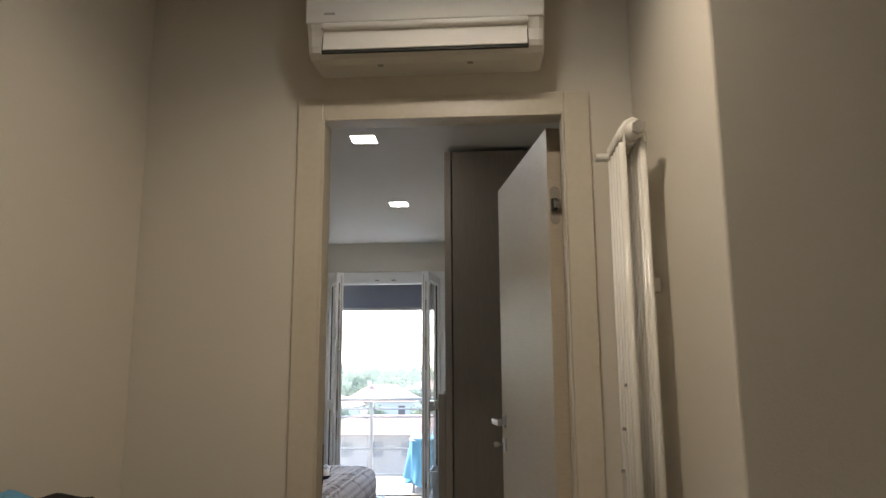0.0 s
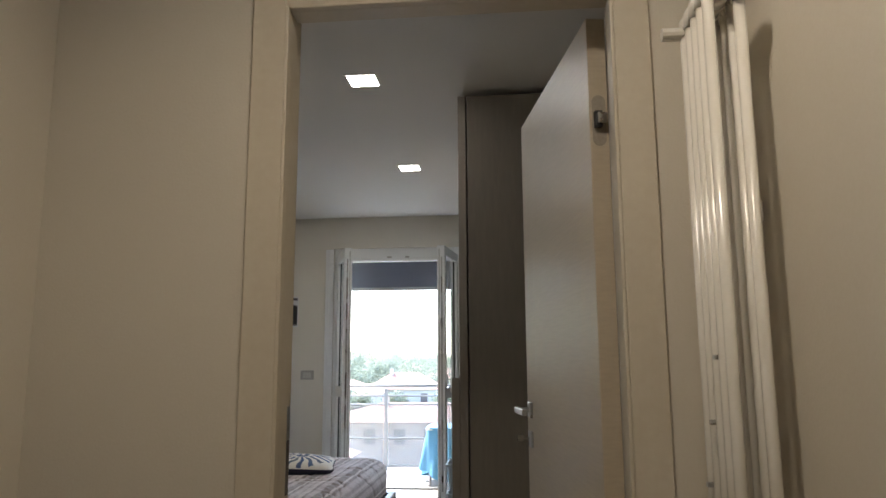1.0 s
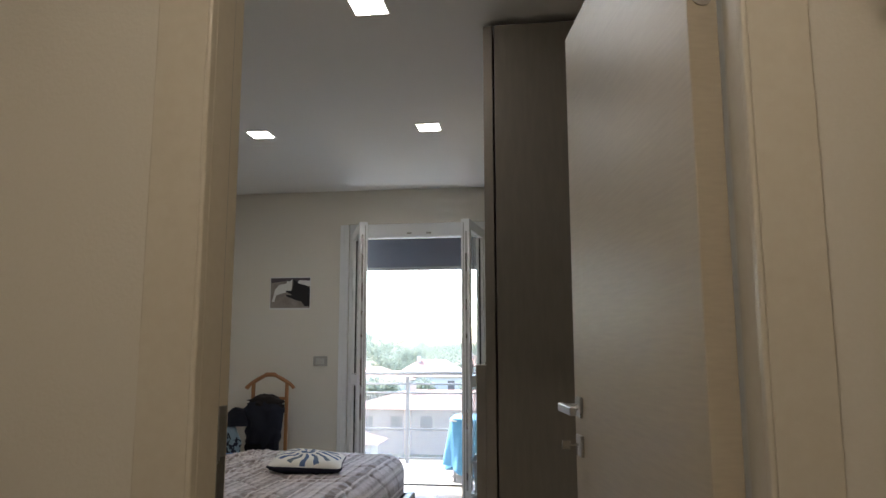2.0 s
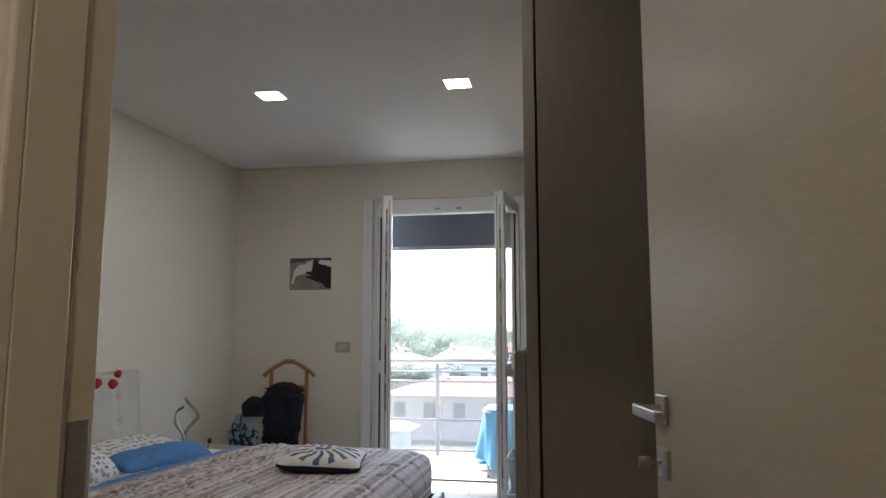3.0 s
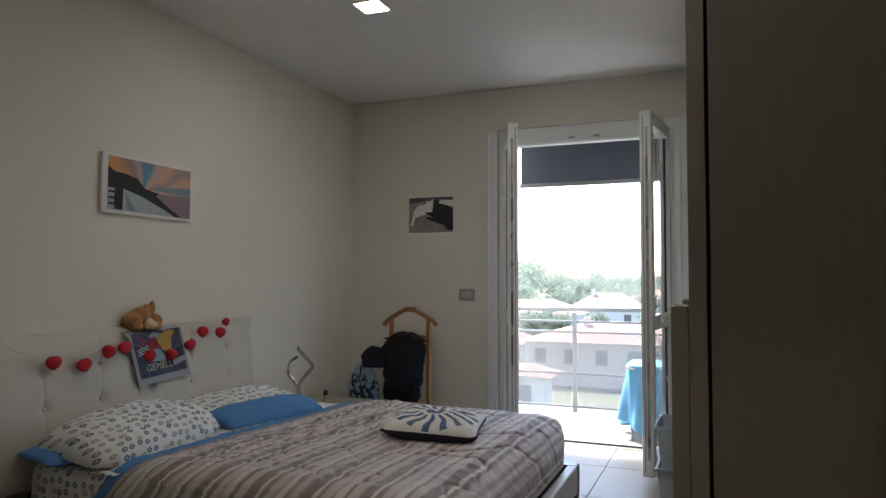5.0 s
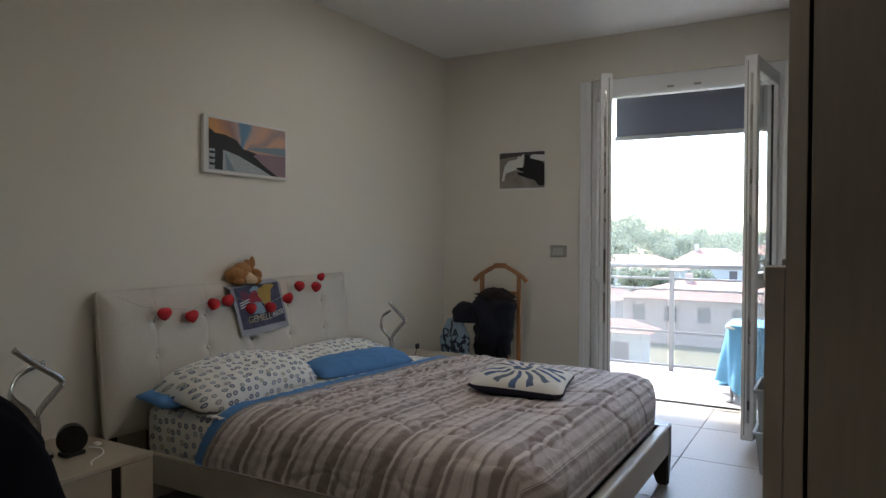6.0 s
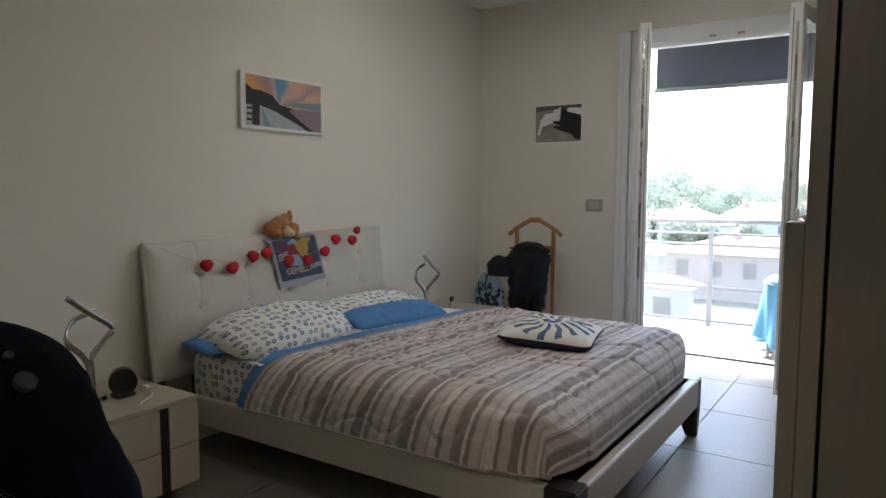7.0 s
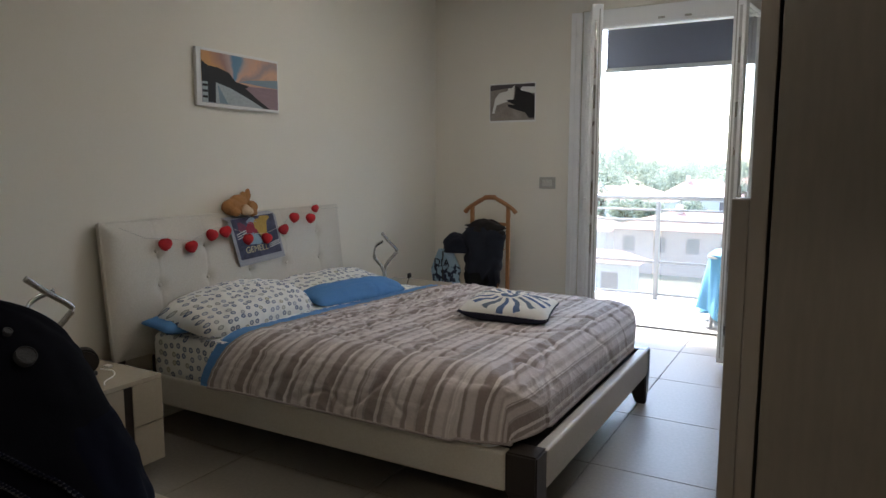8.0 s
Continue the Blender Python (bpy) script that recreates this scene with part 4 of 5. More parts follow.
# ---- headboard decorations ----
def flag():
    """A printed sheet hung over the headboard."""
    ob = empty("printed_sheet", "colourful printed fabric sheet hung over the headboard", "banner", at=(-2.731, 5.288, 0.832))
    ob.rotation_euler = (radians(3), radians(-5.7), 0)
    M_PRINTNAVY = mat("faded_navy_print", (0.11, 0.12, 0.20), 0.8, scale=24, grain=110, fine=0.16, dark=(0.014, 0.013, 0.035))

    def place(u, v, d=0.0, w=0.345, h=0.265):
        y, z = (u - 0.5) * w - 0.19 * (v - 0.5) * h, (v - 0.5) * h
        return (d + 0.006 * math.sin(u * 5 + v * 2) + (-0.05 * ((v - 0.9) / 0.1) ** 2 if v > 0.9 and h > 0.26 else 0), y, z)

    part("cloth", sheet(24, 20, place, 0.002), mat("faded_grey_cloth", (0.40, 0.41, 0.46), 0.85, vary=0.12, scale=14, grain=150), ob, "pale grey margin of the sheet")
    part("print", sheet(24, 20, lambda u, v: place(u, v * 0.86 + 0.1, 0.003, 0.31, 0.25)), M_PRINTNAVY, ob, "faded navy printed field")
    cols = {"red": (0.35, 0.03, 0.06), "yellow": (0.50, 0.33, 0.07), "pale_blue": (0.28, 0.42, 0.55), "plum": (0.20, 0.05, 0.10)}
    for name, u0, v0, su, sv in (("red", 0.42, 0.70, 0.13, 0.12), ("yellow", 0.64, 0.70, 0.13, 0.22), ("pale_blue", 0.42, 0.48, 0.16, 0.12), ("plum", 0.22, 0.76, 0.09, 0.09), ("yellow", 0.74, 0.86, 0.10, 0.07), ("pale_blue", 0.47, 0.85, 0.10, 0.07)):
        mm = mat("print_" + name, cols[name], 0.8, vary=0.2, scale=20)

        def blob(a, r, u0=u0, v0=v0, su=su, sv=sv):
            t = 2 * math.pi * a
            k = r * (1 + 0.18 * math.sin(3 * t + u0 * 9))
            return place(u0 + su * k * math.cos(t), v0 + sv * k * math.sin(t), 0.0065)

        part("motif", sheet(18, 3, blob), mm, ob)
    for k in range(3):
        part("text_line", sheet(8, 1, lambda u, v, k=k: place(0.08 + 0.22 * u, 0.62 - 0.045 * k + 0.06 * u + 0.014 * v, 0.0065)), M_PAPER, ob)
        part("text_line", sheet(8, 1, lambda u, v, k=k: place(0.70 + 0.24 * u, 0.32 - 0.035 * k + 0.05 * u + 0.014 * v, 0.0065)), M_PAPER, ob)
    txt = bpy.data.curves.new("lettering", "FONT")
    txt.body, txt.size, txt.extrude = "GEMELL", 0.047, 0.0005
    txt.align_x = "CENTER"
    txt.materials.append(mat("cream_ink", (0.62, 0.55, 0.36), 0.8))
    t = new("lettering", txt)
    t.parent = ob
    t.matrix_local = Matrix.Translation((0.014, -0.024, -0.070)) @ Matrix(((0, 0, 1, 0), (1, 0, 0, 0), (0, 1, 0, 0), (0, 0, 0, 1)))
    tagged(t, "cream block capitals")


flag()

BALLS = [(4.672, 0.862), (4.819, 0.836), (4.946, 0.881), (5.033, 0.890), (5.183, 0.837), (5.321, 0.830), (5.453, 0.867), (5.543, 0.927), (5.682, 0.914), (5.724, 0.968)]
garland = empty("heart_garland", "garland of red felt hearts along the headboard", "garland", at=(-2.725, 5.228, 0.863))


def felt_heart(y, z, s, turn):
    """A stuffed heart: two lobes and a point, as one mesh."""
    bm = bmesh.new()
    bmesh.ops.create_uvsphere(bm, u_segments=20, v_segments=14, radius=s)
    for v in bm.verts:
        p = v.co / s
        p.z += 0.22 * abs(p.y) ** 0.8 - 0.08
        p.y *= 1.14 * (1 - 0.16 * max(0, -p.z))
        v.co = Vector((p.x * 0.72, p.y, p.z * 0.92)) * s
    bmesh.ops.transform(bm, matrix=Matrix.Translation((0.004, y - 5.2, z - 0.87)) @ Matrix.Rotation(turn, 4, "X"), verts=bm.verts)
    return bm


for k, (y, z) in enumerate(BALLS):
    part("heart", felt_heart(y, z, 0.031 if k < 9 else 0.024, 0.3 * math.sin(k * 2.3)), M_RED, garland, smooth=True)
line = [(4.45, 0.955), (4.57, 0.90), *[(y, z + 0.028) for y, z in BALLS], (5.80, 0.962), (5.96, 0.962)]
part("string", tube([(0.004 if z < 0.95 else -0.01, y - 5.2, z - 0.87) for y, z in line], 0.0010, 6), M_SWITCH, garland)


def ginger_fur():
    """Ginger plush that turns pale round the muzzle."""
    m = mat("ginger_plush", (0.50, 0.24, 0.085), 0.95, vary=0.22, scale=22, grain=220, bump=0.8, fine=0.1)
    nt, b, colour = base_of(m)
    tc, far = nt.nodes.new("ShaderNodeTexCoord"), nt.nodes.new("ShaderNodeVectorMath")
    far.operation = "DISTANCE"
    far.inputs[1].default_value = (0.058, 0.008, 0.032)
    nt.links.new(tc.outputs["Object"], far.inputs[0])
    edge, mix = nt.nodes.new("ShaderNodeMapRange"), nt.nodes.new("ShaderNodeMix")
    edge.inputs["From Min"].default_value, edge.inputs["From Max"].default_value = 0.040, 0.032
    nt.links.new(far.outputs["Value"], edge.inputs[0])
    mix.data_type = "RGBA"
    mix.inputs[7].default_value = (0.64, 0.47, 0.31, 1)
    nt.links.new(edge.outputs[0], mix.inputs[0])
    nt.links.new(colour, mix.inputs[6])
    nt.links.new(mix.outputs[2], b.inputs["Base Color"])
    return m


def plush_toy():
    """A small ginger animal slumped over the headboard's edge, with a pale muzzle and upright ears."""
    bm = bmesh.new()
    for c, r, sq in (((-0.01, -0.048, 0.050), 0.050, (0.9, 1.05, 0.85)), ((-0.02, 0.010, 0.072), 0.048, (0.9, 1.1, 0.85)), ((0.035, 0.000, 0.036), 0.031, (1.0, 0.95, 0.95)), ((0.046, 0.020, 0.028), 0.022, (1, 1, 1)),
                     ((0.010, 0.072, 0.044), 0.037, (0.9, 1.0, 0.95)), ((-0.01, 0.070, 0.108), 0.021, (0.65, 0.85, 1.75)), ((-0.015, 0.040, 0.104), 0.020, (0.7, 1.0, 1.3)),
                     ((0.030, -0.058, 0.026), 0.027, (1.1, 0.9, 0.8)), ((0.038, 0.055, 0.018), 0.025, (1.0, 1.0, 0.8))):
        ball(c, r, bm, sq, 18)
    ob = mesh_ob("plush_toy", bm, ginger_fur(), smooth=True)
    rm = ob.modifiers.new("merge", "REMESH")
    rm.mode, rm.voxel_size, rm.use_smooth_shade = "VOXEL", 0.004, True
    fur = ob.modifiers.new("tufts", "DISPLACE")
    fur.texture = bpy.data.textures.new("tufts", "CLOUDS")
    fur.texture.noise_scale, fur.strength = 0.014, 0.007
    ob.location = (-2.775, 5.212, 0.948)
    return tagged(ob, "ginger brown plush toy with pale muzzle slumped on the headboard", "plush toy")


plush_toy()


# ---- pictures and switch ----
def flat_poly(points, x):
    """A flat shape in the y-z plane at x."""
    bm = bmesh.new()
    bm.faces.new([bm.verts.new((x, y, z)) for y, z in points])
    return bm


def sunset_sky():
    """Printed clouds that fan out from the headland: orange, mauve, a blue gap, peach."""
    m = mat("painted_sunset", (0.6, 0.3, 0.15), 0.6)
    nt, b, colour = base_of(m)
    tc, sep = nt.nodes.new("ShaderNodeTexCoord"), nt.nodes.new("ShaderNodeSeparateXYZ")
    nt.links.new(tc.outputs["Object"], sep.inputs[0])

    def calc(op, a, b2, c=0.0):
        n = nt.nodes.new("ShaderNodeMath")
        n.operation = op
        for slot, v in zip(n.inputs, (a, b2, c)):
            if isinstance(v, float):
                slot.default_value = v
            else:
                nt.links.new(v, slot)
        return n.outputs[0]

    angle = calc("ARCTAN2", calc("ADD", sep.outputs[2], 0.03), calc("ADD", sep.outputs[1], 0.055))
    cloud = nt.nodes.new("ShaderNodeTexNoise")
    cloud.inputs["Scale"].default_value, cloud.inputs["Detail"].default_value = 11, 4
    nt.links.new(tc.outputs["Object"], cloud.inputs[0])
    fan = calc("ADD", calc("MULTIPLY", angle, 1 / math.pi), calc("MULTIPLY_ADD", cloud.outputs[0], 0.22, -0.11))
    ramp = nt.nodes.new("ShaderNodeValToRGB")
    els = ramp.color_ramp.elements
    stops = [(0.0, (0.42, 0.26, 0.24)), (0.08, (0.62, 0.36, 0.24)), (0.15, (0.34, 0.27, 0.26)), (0.22, (0.62, 0.36, 0.25)), (0.31, (0.50, 0.36, 0.32)), (0.37, (0.14, 0.27, 0.40)), (0.47, (0.12, 0.25, 0.40)), (0.54, (0.46, 0.34, 0.32)), (0.68, (0.34, 0.20, 0.17)), (0.80, (0.60, 0.30, 0.12)), (1.0, (0.62, 0.33, 0.10))]
    els[0].position, els[0].color = 0.0, (*stops[0][1], 1)
    els[1].position, els[1].color = 1.0, (*stops[-1][1], 1)
    for pos, c in stops[1:-1]:
        els.new(pos).color = (*c, 1)
    nt.links.new(fan, ramp.inputs[0])
    nt.links.new(ramp.outputs[0], b.inputs["Base Color"])
    return m


def seascape():
    w, h = 0.574, 0.284
    ob = empty("canvas_picture", "unframed canvas print of a coast at sunset on the wall", "picture", at=(XL, 5.290, 1.647))
    ob.rotation_euler = (radians(-0.4), 0, 0)
    part("canvas", box(0.002, 0.022, -w / 2, w / 2, -h / 2, h / 2, 0.003), M_PAPER, ob, "white canvas edge")
    x = 0.0235
    m_sky = sunset_sky()
    m_sea = mat("painted_sea", (0.22, 0.30, 0.36), 0.6, vary=0.12, scale=14, stretch=(1, 1, 8))
    m_rose = mat("painted_rose_sea", (0.30, 0.20, 0.23), 0.6, vary=0.15, scale=14, stretch=(1, 1, 8))
    m_dark = mat("painted_shore", (0.018, 0.018, 0.022), 0.6, vary=0.3, scale=30)
    m_road = mat("painted_promenade", (0.42, 0.46, 0.48), 0.6, vary=0.12, scale=20)

    def P(*uv):
        return [((a - 0.5) * w, (b - 0.5) * h) for a, b in uv]

    part("painted_sky", flat_poly(P((0.05, 0.06), (0.98, 0.05), (0.98, 0.95), (0.05, 0.95)), x), m_sky, ob)
    part("painted_sea", flat_poly(P((0.47, 0.49), (0.98, 0.455), (0.98, 0.62), (0.60, 0.545)), x + 0.0012), m_sea, ob)
    part("painted_sea", flat_poly(P((0.56, 0.43), (0.98, 0.45), (0.98, 0.055), (0.80, 0.05), (0.60, 0.30)), x + 0.0012), m_rose, ob)
    part("painted_promenade", flat_poly(P((0.05, 0.062), (0.82, 0.052), (0.644, 0.19), (0.38, 0.38), (0.215, 0.46), (0.05, 0.44)), x + 0.0015), m_road, ob)
    part("painted_hill", flat_poly(P((0.05, 0.42), (0.20, 0.43), (0.38, 0.355), (0.644, 0.17), (0.79, 0.052), (0.87, 0.052), (0.70, 0.22), (0.56, 0.39), (0.60, 0.435), (0.435, 0.487), (0.358, 0.63), (0.226, 0.695), (0.12, 0.70), (0.05, 0.78)), x + 0.0018), m_dark, ob)
    part("painted_tower", flat_poly(P((0.115, 0.075), (0.20, 0.07), (0.205, 0.45), (0.115, 0.45)), x + 0.0021), m_dark, ob)
    part("painted_railing", flat_poly(P((0.225, 0.40), (0.245, 0.08), (0.34, 0.07)), x + 0.0021), m_sea, ob)
    for k in range(3):
        part("painted_post", flat_poly(P((0.055, 0.14 + 0.10 * k), (0.112, 0.14 + 0.10 * k), (0.112, 0.18 + 0.10 * k), (0.055, 0.18 + 0.10 * k)), x + 0.0024), m_dark, ob)


seascape()


def pinned_photo():
    w, h = 0.372, 0.285
    ob = empty("photo_print", "black and white photo print pinned to the wall", "photo", at=(-2.182, YF, 1.672))
    ob.rotation_euler = (0, 0, radians(-90))
    # local x points into the room, local y along the wall
    part("paper", box(0.001, 0.003, -w / 2, w / 2, -h / 2, h / 2), M_PAPER, ob, "white photo paper")
    m_bg = mat("photo_grey", (0.38, 0.33, 0.29), 0.5, vary=0.3, scale=14)
    m_white = mat("photo_white", (0.80, 0.79, 0.76), 0.5, vary=0.08, scale=30)
    m_black = mat("photo_black", (0.006, 0.005, 0.008), 0.5, vary=0.2)
    m_mid = mat("photo_mid", (0.12, 0.10, 0.11), 0.5, vary=0.3, scale=20)

    def P(*uv):
        return [((a - 0.5) * w, (b - 0.5) * h) for a, b in uv]

    part("photo_ground", flat_poly(P((0.02, 0.05), (0.98, 0.05), (0.98, 0.97), (0.02, 0.97)), 0.0036), m_bg, ob)
    part("photo_shape", flat_poly(P((0.02, 0.82), (0.45, 0.88), (0.98, 0.80), (0.98, 0.97), (0.02, 0.97)), 0.0040), m_mid, ob)
    part("photo_shape", flat_poly(P((0.62, 0.76), (0.98, 0.72), (0.98, 0.88), (0.72, 0.90)), 0.0043), m_white, ob)
    part("photo_shape", flat_poly(P((0.06, 0.24), (0.12, 0.24), (0.16, 0.44), (0.36, 0.52), (0.52, 0.55), (0.54, 0.72), (0.55, 0.94), (0.48, 0.86), (0.42, 0.88), (0.40, 0.80), (0.22, 0.76), (0.13, 0.62)), 0.0046), m_white, ob)
    part("photo_shape", flat_poly(P((0.98, 0.10), (0.86, 0.10), (0.78, 0.24), (0.62, 0.30), (0.42, 0.40), (0.40, 0.46), (0.56, 0.44), (0.40, 0.54), (0.38, 0.58), (0.54, 0.58), (0.56, 0.72), (0.58, 0.92), (0.66, 0.86), (0.70, 0.80), (0.88, 0.74), (0.98, 0.66)), 0.0049), m_black, ob)


pinned_photo()
M_ROCKER = mat("pale_grey_rocker", (0.52, 0.50, 0.45), 0.35, vary=0.03)
sw = empty("light_switch", "grey three-gang light switch plate", "light switch", at=(-1.894, YF, 1.086))
part("plate", box(-0.062, 0.062, -0.010, 0, -0.042, 0.042, 0.004), M_SWITCH, sw)
for k in range(3):
    part("rocker", box(-0.036 + 0.025 * k, -0.013 + 0.025 * k, -0.0150, -0.0095, -0.024, 0.024, 0.003), M_ROCKER, sw)


# ---- valet stand and clothes ----
M_SCARF = mat("dark_brown_wool", (0.022, 0.016, 0.013), 0.95, vary=0.3, scale=14, grain=220, bump=0.6)


def valet():
    ob = empty("valet_stand", "orange beech valet stand in the corner", "valet stand", at=(-2.25, 7.15, 0))
    arch = [(-0.205, 0, 0.862), (-0.17, 0, 0.90), (-0.09, 0, 0.95), (-0.035, 0, 0.972), (0.035, 0, 0.972), (0.09, 0, 0.952), (0.17, 0, 0.905), (0.205, 0, 0.868)]
    bm = tube(smooth_line(arch, 6), 0.020, 10, flat=0.8)
    for v in bm.verts:
        if v.co.z < 0.89 or abs(v.co.x) < 0.05:
            v.co.z += 0.004
    part("hanger", bm, M_BEECH, ob, smooth=True)
    part("hanger_crest", box(-0.048, 0.048, -0.013, 0.013, 0.972, 0.998, 0.008, 3), M_BEECH, ob)
    for x in (-0.145, 0.145):
        part("post", box(x - 0.014, x + 0.014, -0.012, 0.012, 0.03, 0.93, 0.004), M_BEECH, ob)
        part("foot", box(x - 0.016, x + 0.016, -0.16, 0.14, 0.0, 0.032, 0.006), M_BEECH, ob)
    part("front_leg", rod((0.095, -0.14, 0.03), (0.105, -0.04, 0.62), 0.011), M_BEECH, ob)
    part("crossbar", box(-0.131, 0.131, -0.010, 0.010, 0.285, 0.315, 0.004), M_BEECH, ob)
    part("crossbar", box(-0.131, 0.131, -0.010, 0.010, 0.775, 0.800, 0.004), M_BEECH, ob)
    part("tray", box(-0.131, 0.131, -0.10, -0.012, 0.60, 0.615, 0.003), M_BEECH, ob)
    return ob


valet()


def hung_cloth(name, label, at, w, h, deep, material, seed, taper=0.0, category="clothes", mats=None):
    """Cloth hung over a bar: a soft folded slab that falls with folds."""
    bm = bmesh.new()
    nu, nv = 28, 26
    rings = []
    for j in range(nv + 1):
        v = j / nv
        ring = []
        for i in range(nu):
            a = 2 * math.pi * i / nu
            side = 1 if math.cos(a) > 0 else -1
            ww = w / 2 * (1 - taper * v) * (1 + 0.28 * noise.noise(Vector((v * 4.5, seed, side)))) * min(1, 0.72 + 1.8 * v)
            dd = deep / 2 * (0.45 + 0.55 * min(1, v * 5)) * (1 + 0.55 * noise.noise(Vector((math.cos(a) * 3.6, v * 2.4, seed))))
            x = ww * math.copysign(abs(math.cos(a)) ** 0.75, math.cos(a))
            y = dd * math.sin(a) + 0.012 * math.sin(9 * math.cos(a) + seed) * v
            z = -h * v + (0.10 * v + 0.03) * noise.noise(Vector((math.cos(a) * 2.2, seed, 4))) - 0.04 * (1 - v) * math.cos(a) ** 2
            ring.append(bm.verts.new((x, y, z)))
        rings.append(ring)
    for a, b in zip(rings, rings[1:]):
        for i in range(nu):
            bm.faces.new((a[i], a[(i + 1) % nu], b[(i + 1) % nu], b[i]))
    bm.faces.new(rings[0])
    bm.faces.new(rings[-1])
    ob = mesh_ob(name, bm, material, smooth=True)
    ob.location = at
    return tagged(ob, label, category)


hung_cloth("jacket", "dark navy jacket hung over the valet stand", (-2.265, 7.075, 0.80), 0.36, 0.36, 0.16, M_NAVY, 2, 0.25)
hung_cloth("scarf", "dark brown woolly scarf over the jacket shoulders", (-2.25, 7.08, 0.822), 0.30, 0.10, 0.13, M_SCARF, 21, 0.0)
hung_cloth("trousers", "black trousers hanging from the valet stand", (-2.315, 7.07, 0.52), 0.20, 0.47, 0.10, M_BLACKCLOTH, 5, -0.05)
hung_cloth("sleeve_top", "dark navy shirt hanging beside the jacket", (-2.175, 7.06, 0.56), 0.10, 0.20, 0.06, M_NAVY, 8, 0.1)
heap("knit_cap", "dark navy knitted cap on top of the hung clothes", "cap", (-2.475, 7.06, 0.575), (0.105, 0.075, 0.105), M_NAVY, 6, 0.25)

m_flower = mat("blue_flower_cloth", (0.34, 0.48, 0.60), 0.85, vary=0.12, scale=10, grain=200, bump=0.15)
nt, b, colour = base_of(m_flower)
tc = nt.nodes.new("ShaderNodeTexCoord")
nz = nt.nodes.new("ShaderNodeTexNoise")
nz.inputs["Scale"].default_value, nz.inputs["Detail"].default_value = 26, 2
nt.links.new(tc.outputs["Object"], nz.inputs[0])
sep = nt.nodes.new("ShaderNodeSeparateXYZ")
nt.links.new(tc.outputs["Object"], sep.inputs[0])
low = nt.nodes.new("ShaderNodeMapRange")
low.inputs["From Min"].default_value, low.inputs["From Max"].default_value = -0.06, -0.20
low.inputs["To Min"].default_value, low.inputs["To Max"].default_value = 0.68, 0.47
nt.links.new(sep.outputs[2], low.inputs[0])
gt = nt.nodes.new("ShaderNodeMath")
gt.operation = "GREATER_THAN"
nt.links.new(nz.outputs["Fac"], gt.inputs[0])
nt.links.new(low.outputs[0], gt.inputs[1])
mixf = nt.nodes.new("ShaderNodeMix")
mixf.data_type = "RGBA"
mixf.inputs[7].default_value = (0.02, 0.03, 0.06, 1)
nt.links.new(gt.outputs[0], mixf.inputs[0])
nt.links.new(colour, mixf.inputs[6])
nt.links.new(mixf.outputs[2], b.inputs["Base Color"])
top = hung_cloth("flowered_top", "pale blue top with dark flower print hung beside the jacket", (-2.555, 7.03, 0.60), 0.195, 0.42, 0.09, m_flower, 12, -0.35)
part("zip", box(-0.001, 0.005, -0.052, -0.040, -0.26, -0.015), M_RUBBER, top, "dark zip")
for word, x in (("DI", -0.034), ("A", 0.034)):
    txt = bpy.data.curves.new("lettering", "FONT")
    txt.body, txt.size, txt.extrude, txt.align_x = word, 0.075, 0.003, "CENTER"
    txt.materials.append(M_NAVY)
    t = new("lettering", txt)
    t.parent = top
    t.matrix_local = Matrix.Translation((x, -0.051, -0.125)) @ Matrix.Rotation(radians(90), 4, "X")
    tagged(t, "dark navy capital letters")


# ---- desk with the backpack ----
desk = empty("desk", "pale wooden desk against the door wall", "desk", at=(-1.28, 2.94, 0))
part("top", box(-0.50, 0.48, -0.270, 0.27, 0.735, 0.765, 0.004), M_DESK, desk)
for x in (-0.46, 0.44):
    for y in (-0.24, 0.24):
        part("leg", box(x - 0.02, x + 0.02, y - 0.02, y + 0.02, 0, 0.7345, 0.003), M_STEEL, desk)


M_BADGE = mat("grey_rubber", (0.075, 0.075, 0.078), 0.75, vary=0.2, scale=60, grain=400, bump=0.4, Specular_IOR_Level=0.12)


